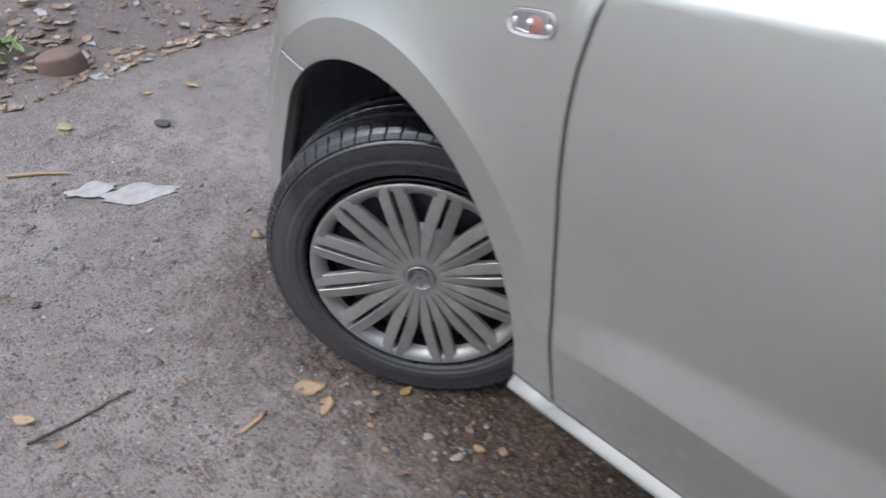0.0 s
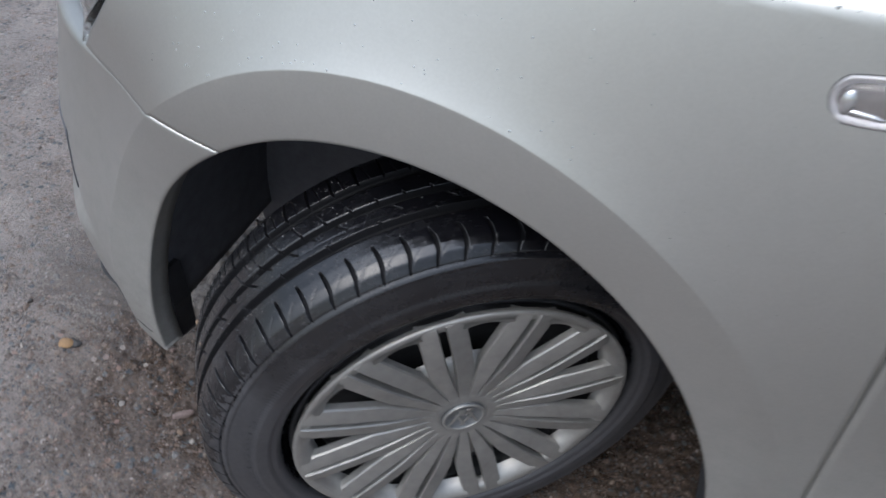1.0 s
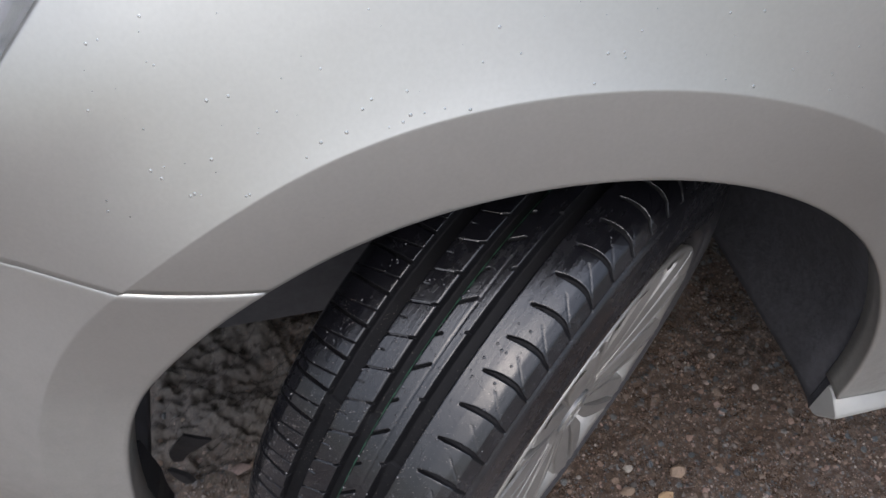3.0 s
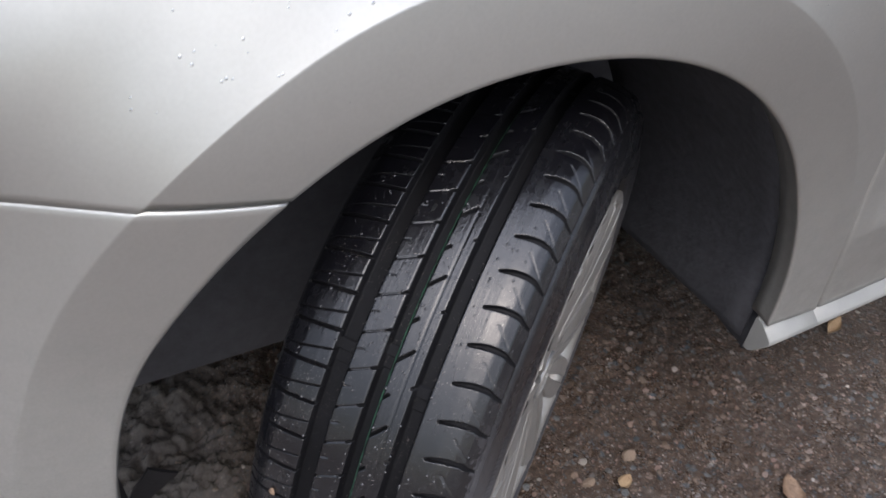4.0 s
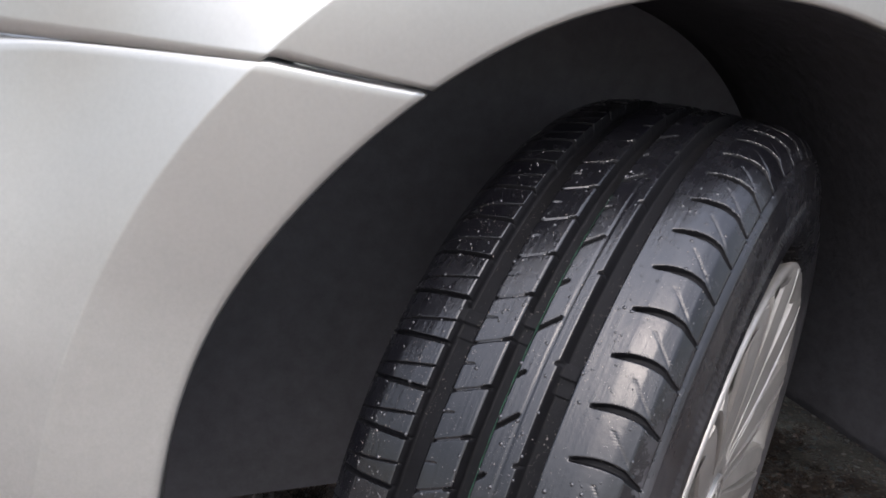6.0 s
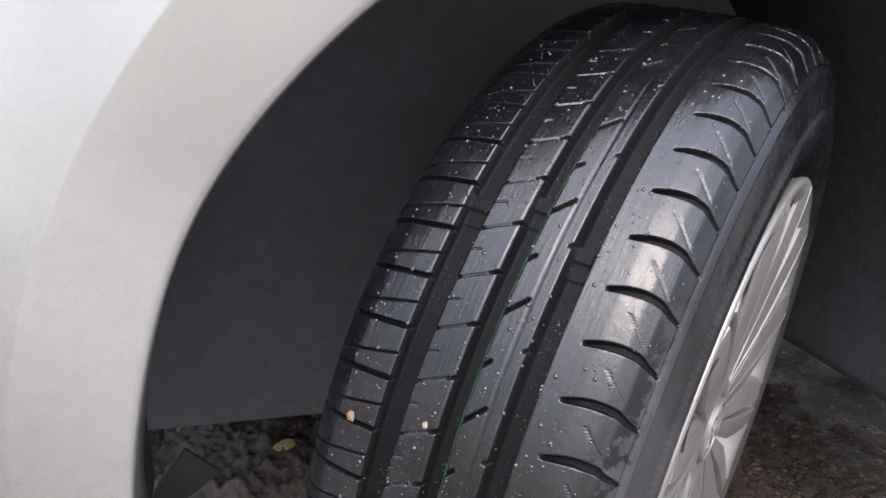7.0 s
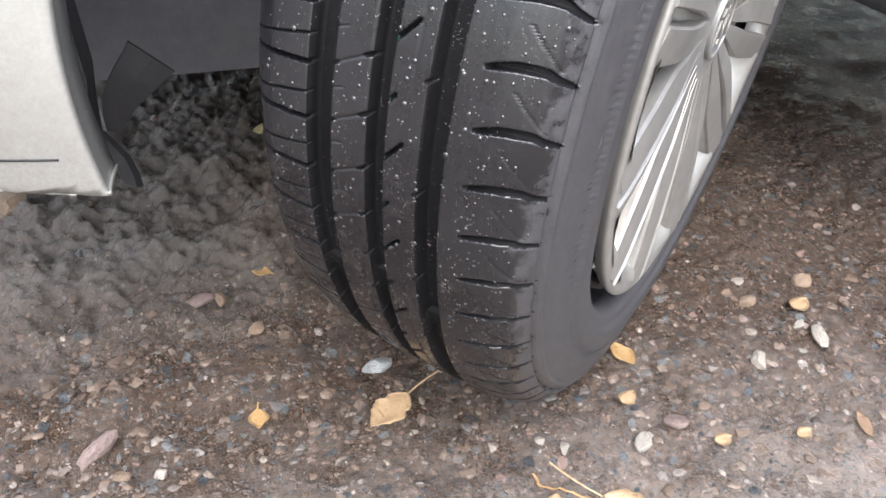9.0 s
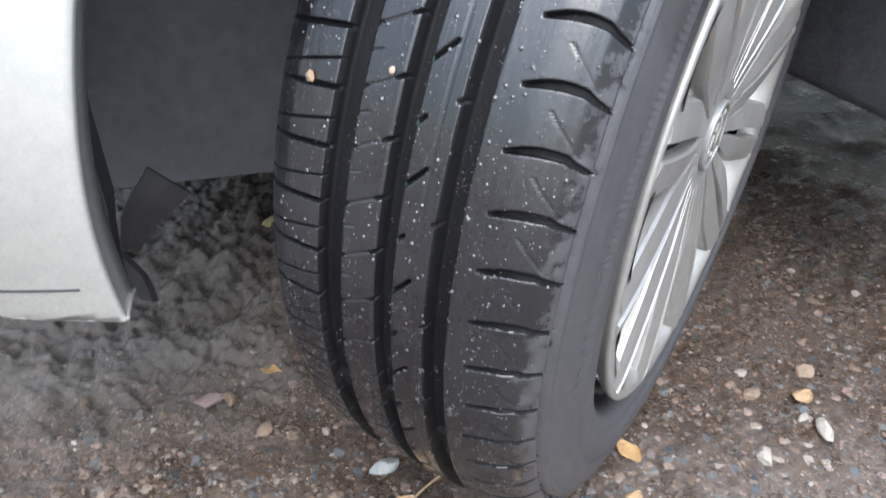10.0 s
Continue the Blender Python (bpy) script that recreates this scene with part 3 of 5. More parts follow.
def build_sill():
    # a sloping upper face, a rounded edge and an undercut lower face
    ring = [(0.018, 0.2915), (0.014, 0.2910), (0.008, 0.2895), (-0.0095, 0.2755), (-0.0120, 0.2715), (-0.0105, 0.2670), (0.006, 0.2440), (0.012, 0.2400), (0.018, 0.2398)]
    pts, stations = [], [0.273, 0.2745, 0.3535, 0.3550, 0.3565, 0.3580, 0.42, 0.5, 0.6, 0.7, 0.8, 1.0, 1.3, 1.8]
    shrink = [0.93, 1.0, 1.0, 0.93, 0.93, 1.0]
    for i, a in enumerate(stations):
        k = shrink[i] if i < 6 else 1.0
        pts += [(a, 0.266 + (z - 0.266) * k, 0.018 + (dq - 0.018) * k) for dq, z in ring]
    m = len(ring)
    pts += pts[:m]
    pts = np.array(pts)
    co = on_side(pts[:, 0], pts[:, 1], pts[:, 2] - 0.001)
    end = len(stations) * m
    faces = grid_faces(len(stations), m, loop_cols=True) + [tuple(range(end, end + m))]
    me = mesh_of("sill", co, faces, TRIM)
    part("sill", me, car, "pale sill strip with a sloping upper face below the door")


def build_backing():
    """Dark inner skin behind the gaps, inner wheel well and underbody."""
    aa = np.linspace(-0.50, 1.3, 60)
    pts = []
    for z in np.linspace(0.30, 0.93, 20):
        for a in aa:
            pts.append((a, z))
    pts = np.array(pts)
    co = on_side(pts[:, 0], pts[:, 1], inset(pts[:, 0], pts[:, 1]) + 0.035)
    faces = [f for f in grid_faces(20, 60) if all(np.hypot(pts[v, 0] - CX, pts[v, 1] - CZ) > 0.375 for v in f)]
    part("inner_panel", mesh_of("inner_panel", co, faces, BLACK), car, "black inner body panel behind the gaps")


def build_liner():
    ys = np.linspace(-0.020, 0.26, 10)
    ths = np.radians(np.linspace(-16, 188, 90))
    pts = []
    for y in ys:
        for th in ths:
            r = float(arch_edge(math.degrees(th))) + 0.009 + 0.002 * math.sin(8 * th)
            x = CX + r * math.cos(th) if th > 0 else CX + float(arch_edge(0.0)) + 0.009 + 0.012 * th * th
            pts.append((x, y + max(0.0, (-0.2 - x)) * 0.12, max(CZ + r * math.sin(th), 0.243 if th < 1 else 0.20)))
    half = 46
    for name, lo, hi, material, label in (("wheel_liner", half - 1, 90, BLACK, "black plastic front half of the wheel arch liner"), ("rear_liner", 0, half, LINER_SHADE, "rear half of the black wheel arch liner, coloured darker for shade")):
        piece = [pts[r * 90 + c] for r in range(len(ys)) for c in range(lo, hi)]
        thicken(part(name, mesh_of(name, piece, grid_faces(len(ys), hi - lo), material), car, label), 0.003, 0.0)
    rim = [(CX + 0.37 * math.cos(t), 0.26, max(CZ + 0.37 * math.sin(t), 0.168)) for t in np.radians(np.linspace(-24, 204, 60))]
    me = mesh_of("inner_wall", rim + [(v[0], 0.275, v[2]) for v in rim], [tuple(range(60)), tuple(range(119, 59, -1))] + [(i, (i + 1) % 60, 60 + (i + 1) % 60, 60 + i) for i in range(60)], BLACK, False)
    part("inner_wall", me, car, "dark inner wall of the wheel well")
    part("underbody", block("underbody", (2.4, 1.36, 0.17), (0.62, 0.96, 0.280), BLACK, 0.02), car, "dark underside of the car")
    part("floor_pan", block("floor_pan", (1.5, 0.30, 0.06), (1.07, 0.128, 0.255), BLACK, 0.01), car, "dark floor edge behind the sill")

    def plate(name, outline, y, depth, label):
        n = len(outline)
        pts = [(x, y, z) for x, z in outline] + [(x + 0.004, y + depth, z - 0.002) for x, z in outline]
        faces = [tuple(range(n)), tuple(range(2 * n - 1, n - 1, -1))] + [(k, n + k, n + (k + 1) % n, (k + 1) % n) for k in range(n)]
        part(name, mesh_of(name, pts, faces, DARK, False), car, label)

    # strap that curves down inside the front of the arch
    line = [(-0.4043, 0.0670, 0.2183), (-0.4020, 0.0660, 0.2292), (-0.3988, 0.0650, 0.2391), (-0.3936, 0.0640, 0.2469), (-0.3874, 0.0630, 0.2547), (-0.3812, 0.0630, 0.2616), (-0.3761, 0.0630, 0.2674)]
    wide = (0.005, 0.008, 0.0105, 0.012) + (0.0135, 0.0145, 0.016)
    pts = []
    for k, ((x, y, z), w) in enumerate(zip(line, wide)):
        a, b = Vector(line[max(k - 1, 0)]), Vector(line[min(k + 1, 6)])
        side = (b - a).cross(Vector((0, -1, 0))).normalized()
        for f, d in ((-1, 0.0), (0, -0.001), (1, 0.0), (1, 0.003), (0, 0.003), (-1, 0.003)):
            pts.append(tuple(Vector((x, y + d, z)) + side * w * f))
    part("liner_brace", mesh_of("liner_brace", pts, grid_faces(7, 6, loop_cols=True) + [tuple(range(6)), tuple(range(41, 35, -1))], STRAP, False), car, "curved black strap of the liner")
    plate("liner_flap", [(-0.4142, 0.2255), (-0.4084, 0.2163), (-0.4017, 0.2052), (-0.3985, 0.1932), (-0.3972, 0.1822), (-0.4041, 0.1854), (-0.4074, 0.1944), (-0.4107, 0.2035)], 0.056, 0.004, "pointed black rubber flap under the bumper")
    plate("liner_lip", [(-0.4329, 0.3462), (-0.4282, 0.2911), (-0.4251, 0.2510), (-0.4226, 0.2281), (-0.4208, 0.2200), (-0.4158, 0.2159), (-0.4127, 0.2228), (-0.4135, 0.2298), (-0.4143, 0.2398), (-0.4138, 0.2617), (-0.4123, 0.2836), (-0.4179, 0.3458)], 0.002, 0.030, "black edge of the liner inside the bumper")
    # rear end of the liner, running down behind the sill
    pts = []
    for z, x, y0, y1 in ((0.290, 0.296, -0.030, 0.10), (0.275, 0.295, -0.031, 0.10), (0.262, 0.294, -0.031, 0.092), (0.250, 0.293, -0.032, 0.072), (0.241, 0.291, -0.032, 0.045), (0.234, 0.290, -0.032, 0.018), (0.230, 0.290, -0.030, 0.000)):
        for k in range(6):
            t = k / 5
            pts.append((x - 0.008 * (1 - t) ** 3 * smoothstep(0.285, 0.26, z), y0 + (y1 - y0) * t, z))
    flap = part("rear_flap", mesh_of("rear_flap", pts, grid_faces(7, 6), LINER_SHADE), car, "black rounded liner end behind the sill")
    thicken(flap, 0.003, 1.0)
    # joint line low in the bumper's corner
    aa = np.linspace(-0.425, -0.80, 40)
    line = []
    for dz, dq in ((-0.0006, 0.002), (-0.0006, -0.0016), (0.0006, -0.0016), (0.0006, 0.002)):
        zz = 0.2547 + 0.06 * np.maximum(aa + 0.42, -0.2) + dz
        line.append(on_side(aa, zz, inset(aa, zz) + dq))
    part("bumper_joint", mesh_of("bumper_joint", np.concatenate(line), grid_faces(4, 40), STEEL), car, "thin dark joint low in the bumper")


def build_hood():
    a = np.linspace(-0.345, 0.349, 30)
    top = np.interp(a, [-0.345, -0.30, -0.24, -0.10, 0.349], [0.817, 0.852, 0.887, 0.917, 0.957])
    pts = []
    edge = on_side(a, top, inset(a, top))
    for t in np.linspace(0, 1, 20):
        for e in edge:
            pts.append((e[0] - 0.22 * math.sin(math.pi * t) * smoothstep(0.2, -0.4, e[0]), e[1] + 0.004 + (1.60 - 2 * e[1]) * t, e[2] + 0.07 * math.sin(math.pi * t) ** 0.8))
    me = mesh_of("hood", np.array(pts, float), grid_faces(20, 30), PAINT)
    thicken(part("hood", me, car, "silver-beige engine hood"), 0.002, 0.0)


def build_headlight():
    rows, cols = 14, 20
    pts = []
    for i in range(rows):
        t = i / (rows - 1)
        for k in range(cols):
            s = k / (cols - 1)
            rear = np.interp(t, [0.0, 0.26, 0.475, 0.66, 1.0], [-0.524, -0.472, -0.437, -0.405, -0.345])
            a = rear - 0.0012 - (0.34 - 0.05 * t) * s
            z = 0.618 + 0.20 * t - 0.02 * s * t
            bulge = 0.010 * math.sin(math.pi * min(1, max(0, t))) ** 0.5 * math.sin(math.pi * s) ** 1.2
            pts.append((a, z, t, bulge))
    pts = np.array(pts)
    ahead = (-0.345 - pts[:, 0]) - 0.18 * (1 - pts[:, 2])
    q = inset(pts[:, 0], pts[:, 1]) + 0.001 - pts[:, 3] + 0.024 * smoothstep(0.40, 0.0, pts[:, 2]) * smoothstep(0.0, 0.06, ahead)
    lens = part("headlight", mesh_of("headlight", on_side(pts[:, 0], pts[:, 1], q), grid_faces(rows, cols), GLASS), car, "clear headlight lens")
    thicken(lens, 0.003, -1.0)
    lens.visible_shadow = False
    part("reflector", mesh_of("reflector", on_side(pts[:, 0] + 0.012, pts[:, 1] - 0.004, q + 0.0036), grid_faces(rows, cols), HOUSING), lens, "dark grey headlight housing")


def build_marker():
    def oval(scale, depth, n=28):
        out = []
        for i in range(n):
            t = 2 * math.pi * i / n
            c, s = math.cos(t), math.sin(t)
            u, v = (0.0230 * np.sign(c) * min(1.0, abs(c) * 3) + 0.0165 * c) * (1 - 0.42 * (1 - scale)), 0.0165 * s * scale
            tilt = radians(9)
            a, z = 0.2425 + u * math.cos(tilt) - v * math.sin(tilt), 0.8275 + u * math.sin(tilt) + v * math.cos(tilt)
            out.append((a, z, depth))
        return out

    def shell(name, rings, material, parent, label, cap=True):
        n = 28
        pts = np.array(sum(rings, []))
        co = on_side(pts[:, 0], pts[:, 1], inset(pts[:, 0], pts[:, 1]) + pts[:, 2])
        faces = grid_faces(len(rings), n, loop_cols=True)
        if cap:
            faces.append(tuple(range((len(rings) - 1) * n, len(rings) * n)))
        return part(name, mesh_of(name, co, faces, material), parent, label)

    bezel = shell("side_marker", [oval(1.0, 0.0), oval(0.985, -0.0030), oval(0.94, -0.0034), oval(0.84, -0.0022), oval(0.72, -0.0012)], FROSTED, car, "oval side marker lamp on the fender", False)
    shell("backplate", [oval(0.73, -0.0013), oval(0.5, -0.0011), oval(0.1, -0.0010)], DULL, bezel, "grey-brown back of the lamp")
    shell("gasket", [oval(1.05, 0.001), oval(1.045, -0.0008), oval(1.02, -0.0010), oval(1.0, -0.0002)], STEEL, bezel, "thin dark rubber gasket", False)
    lens = shell("lens", [oval(0.985, -0.0030), oval(0.96, -0.0060), oval(0.88, -0.0088), oval(0.66, -0.0108), oval(0.25, -0.0116)], GLASS, bezel, "clear oval lens")
    lens.visible_shadow = False
    # a domed bulb in the middle, a reddish shade round its foot, and shallow reflector dishes on both sides
    for name, da, dz, size, mat, label in (("bulb", 0.001, 0.0005, (0.0066, 0.0050, 0.0066), CHROME, "bright silver bulb"), ("bulb_shade", 0.0065, -0.0010, (0.0125, 0.0028, 0.0100), AMBER, "muted red inner shade"),
                                           ("reflector", -0.0275, -0.0025, (0.0050, 0.0026, 0.0088), CHROME, "bright shallow reflector dish"), ("reflector", -0.0140, -0.0095, (0.0130, 0.0020, 0.0022), CHROME, "bright lower reflector edge"), ("reflector", 0.0275, -0.0045, (0.0060, 0.0024, 0.0065), CHROME, "bright shallow reflector dish")):
        bm = bmesh.new()
        bmesh.ops.create_uvsphere(bm, u_segments=20, v_segments=12, radius=1.0)
        at = (np.array(0.2425 + da), np.array(0.8275 + 0.16 * da + dz))
        c = Vector(on_side(*at, inset(*at) + (-0.0040 if name == "bulb" else -0.0012)))
        side, above = Vector(on_side(at[0] + 0.01, at[1], inset(at[0] + 0.01, at[1]))), Vector(on_side(at[0], at[1] + 0.01, inset(at[0], at[1] + 0.01)))
        e1, e3 = (side - Vector(on_side(*at, inset(*at)))).normalized(), (above - Vector(on_side(*at, inset(*at)))).normalized()
        e2 = e3.cross(e1).normalized()
        turn = Matrix((e1, e2, e3)).transposed().to_4x4()
        bm.transform(Matrix.Translation(c) @ turn @ Matrix.Diagonal((*size, 1)))
        part(name, bm_mesh(name, bm, mat), bezel, label)


build_fender()
build_bumper()
build_door()
build_flange()
build_sill()
build_backing()
build_liner()
build_hood()
build_headlight()
build_marker()

# ---- steered front wheel ----
AXIS = Vector((0.59904, -0.80020, -0.02897))
FORE = Vector((-0.80054, -0.59929, 0.00000))
UPW = FORE.cross(AXIS)
HUB = Vector((-0.0059, 0.0008, 0.2890))
WHEEL = Matrix((FORE, UPW, AXIS)).transposed().to_4x4()
WHEEL.translation = HUB
# in the wheel's own axes: x ahead, y up, z out of the car along the axle
TYRE_PROFILE = [(-0.154, 0.200), (-0.165, 0.208), (-0.172, 0.225), (-0.174, 0.245), (-0.171, 0.262), (-0.166, 0.275), (-0.160, 0.286), (-0.152, 0.2930), (-0.143, 0.2970),
                (-0.130, 0.2990), (-0.110, 0.3003), (-0.077, 0.3010), (-0.045, 0.3005), (-0.024, 0.2987), (-0.013, 0.2960), (-0.005, 0.2912), (0.0015, 0.2820), (0.0060, 0.270), (0.0092, 0.257),
                (0.0108, 0.242), (0.0106, 0.228), (0.0088, 0.2195), (0.0040, 0.2160), (-0.006, 0.2130), (-0.014, 0.2090), (-0.016, 0.203)]
GROOVES = ((-0.1115, 0.0077), (-0.0788, 0.0056), (-0.0483, 0.0062))


def tread_depth(th, h):
    """Depth of grooves and sipes below the tread, at degrees th and h along the axle."""
    d = np.zeros(np.broadcast(th, h).shape)
    for g, half in GROOVES:
        d = np.maximum(d, 0.0085 * smoothstep(half, half - 0.0019, np.abs(h - g)))
    # wear bars across the grooves, with a lower step beside each
    for bar in np.arange(38.0, 38 + 360, 60.0):
        for (g, half), shift in zip(GROOVES, (3.2, 5.0, 1.3)):
            off = np.abs((th - bar - shift + 180) % 360 - 180)
            low = (th - bar - shift + 180) % 360 - 180
            on = (np.abs(h - g) < half) & (off < 0.8)
            d = np.where(on, np.minimum(d, 0.0052), d)
            on = (np.abs(h - g) < half) & (low < -0.8) & (low > -2.6)
            d = np.where(on, np.minimum(d, 0.0074), d)

    def away(x, period=5.33):
        return np.abs((x + period / 2) % period - period / 2) * 0.00523

    s = 15.51
    # outer shoulder cuts, hooked towards the sidewall
    t = np.clip((h + 0.0315) / 0.0355, 0, 1)
    off = away(th - s - 0.68 * np.sin(np.clip(t * 1.25, 0, 1) * 2.4) + 0.9 * np.clip(t - 0.70, 0, 1) / 0.30)
    wide = 0.0019 * np.sin(np.pi * np.clip(t * 0.92 + 0.05, 0, 1)) ** 0.6
    on = (h > -0.032) & (h < 0.0056)
    d = np.maximum(d, np.where(on, 0.0046 * (1 - 0.6 * t) * smoothstep(wide + 0.0005, wide * 0.75, off), 0))
    # inner shoulder: a deep slot and a thin cut in each pitch
    on = (h < -0.1185) & (h > -0.160)
    off = away(th - s - 0.64 - 18 * (h + 0.119))
    d = np.maximum(d, np.where(on, 0.0045 * smoothstep(0.0015, 0.0009, off), 0))
    off = away(th - s - 3.2 - 45 * (h + 0.119))
    d = np.maximum(d, np.where(on, 0.0018 * smoothstep(0.0007, 0.0003, off), 0))
    # cuts across the inner rib, deeper where they meet the grooves
    off = away(th - s - 2.35 - 93 * (h + 0.0948))
    on = (h > -0.1052) & (h < -0.0835)
    ends = 0.0030 * smoothstep(-0.0895, -0.0850, h) + 0.0030 * smoothstep(-0.1015, -0.1040, h)
    d = np.maximum(d, np.where(on, (0.0007 + ends) * smoothstep(0.0008 + 0.15 * ends, 0.0003 + 0.12 * ends, off), 0))
    # short blind cuts half a pitch further on
    off = away(th - s - 4.7 - 60 * (h + 0.102))
    d = np.maximum(d, np.where((h > -0.1045) & (h < -0.0975), 0.0008 * smoothstep(0.0006, 0.0002, off), 0))
    # slanted notches on the middle rib, long and short in turn
    off = away(th - s - 5.33 + 0.1 - 210 * (h + 0.0732), 10.66)
    d = np.maximum(d, np.where((h > -0.0745) & (h < -0.0630), 0.0038 * smoothstep(0.0014, 0.0008, off), 0))
    off = away(th - s - 210 * (h + 0.0732), 10.66)
    d = np.maximum(d, np.where((h > -0.0745) & (h < -0.0695), 0.0034 * smoothstep(0.0013, 0.0007, off), 0))
    # small nicks at the rib's other edge
    off = away(th - s - 3.0 - 160 * (h + 0.0535), 10.66)
    d = np.maximum(d, np.where((h > -0.0562) & (h < -0.0515), 0.0026 * smoothstep(0.0012, 0.0006, off), 0))
    # fine slanted cuts between the shoulder cuts
    off = away(th - s - 3.9 + 220 * (h + 0.017))
    d = np.maximum(d, np.where((h > -0.0178) & (h < -0.0030), 0.0010 * smoothstep(0.0006, 0.0002, off), 0))
    # hairline along the middle rib
    d = np.maximum(d, 0.0006 * smoothstep(0.0006, 0.0003, np.abs(h + 0.0622)))
    return d


def tyre_point(th, h, r):
    t = np.radians(th)
    return np.stack([r * np.cos(t), r * np.sin(t), h + 0 * r], -1)


def profile_radius(h):
    tread = [p for p in TYRE_PROFILE if p[1] > 0.281]
    return np.interp(h, [p[0] for p in tread], [p[1] for p in tread])


def settle(co):
    """Flattens the foot of the tyre on the ground, in the wheel's axes."""
    rot = np.array(WHEEL.to_3x3())
    w = co @ rot.T + np.array(HUB)
    low = 0.004 - w[:, 2]
    w[:, 2] = np.where(low > 0, 0.004 - 0.02 * low, w[:, 2])
    foot = np.exp(-np.clip(w[:, 2], 0, None) / 0.035) * smoothstep(0.25, 0.05, np.hypot(w[:, 0], w[:, 1]))
    out = (co[:, 2] + 0.077)[:, None] * np.array(AXIS)[None]
    w += 0.02 * foot[:, None] * out
    return (w - np.array(HUB)) @ rot


def build_tyre(parent):
    hs = [TYRE_PROFILE[0]]
    for (h0, r0), (h1, r1) in zip(TYRE_PROFILE[:-1], TYRE_PROFILE[1:]):
        n = max(2, int(math.hypot(h1 - h0, r1 - r0) / (0.0010 if min(r0, r1) > 0.265 else 0.0022)))
        hs += [(h0 + (h1 - h0) * i / n, r0 + (r1 - r0) * i / n) for i in range(1, n + 1)]
    prof = np.array(hs)
    for _ in range(2):
        prof[1:-1] = 0.25 * prof[:-2] + 0.5 * prof[1:-1] + 0.25 * prof[2:]
    ths = np.r_[np.arange(-72, 108, 0.085), np.arange(108, 288, 0.5)]
    th, h = np.meshgrid(ths, prof[:, 0], indexing="ij")
    r = np.broadcast_to(prof[:, 1], th.shape)
    r = r - tread_depth(th, h) * (r > 0.2790)
    # raised rings of the sidewall
    out = (h > -0.003) & (r < 0.284)
    knurl = 0.0004 * (np.sin(np.radians(th) * 360) > 0) * smoothstep(0.0030, 0.0024, np.abs(r - 0.2480))
    bulge = np.where(out, knurl - 0.0030 * smoothstep(0.0013, 0.0006, np.abs(r - 0.2795)) + 0.0011 * smoothstep(0.0022, 0.0012, np.abs(r - 0.2750)) + 0.0022 * smoothstep(0.2465, 0.2445, r) - 0.0020 * smoothstep(0.2300, 0.2280, r) - 0.0010 * smoothstep(0.0016, 0.0006, np.abs(r - 0.2242)), 0)
    co = tyre_point(th, h + bulge, r).reshape(-1, 3)
    me = mesh_of("tyre", settle(co), grid_faces(len(ths), len(prof), loop_rows=True), RUBBER)
    # dull rubber in the grooves and cuts, its black standing in for their shade
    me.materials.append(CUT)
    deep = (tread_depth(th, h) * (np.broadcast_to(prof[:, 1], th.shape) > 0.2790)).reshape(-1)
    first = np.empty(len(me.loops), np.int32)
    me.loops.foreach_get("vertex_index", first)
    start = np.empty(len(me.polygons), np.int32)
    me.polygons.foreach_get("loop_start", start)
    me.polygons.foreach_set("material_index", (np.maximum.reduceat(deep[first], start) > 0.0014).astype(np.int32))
    return part("tyre", me, parent, "wet black tyre with three grooves and shoulder cuts")


def build_stripe(parent):
    pts, faces = [], []
    ths = np.linspace(-60, 90, 400)
    for t in ths:
        w = 0.0005 + 0.0002 * math.sin(t * 2.1)
        for h in (-0.0752 - w, -0.0752 + w):
            pts.append(tyre_point(np.array(t), np.array(h), np.array(0.2962 + 0.6 * (h + 0.0752))))
    part("tread_stripe", mesh_of("tread_stripe", pts, grid_faces(len(ths), 2), GREEN), parent, "thin faded green mould line in a groove")


def cover_height(r):
    return np.interp(r, [0.0, 0.03, 0.05, 0.09, 0.14, 0.18, 0.196, 0.2025], [0.001, 0.0012, 0.0022, 0.006, 0.0095, 0.0115, 0.0115, 0.0105])


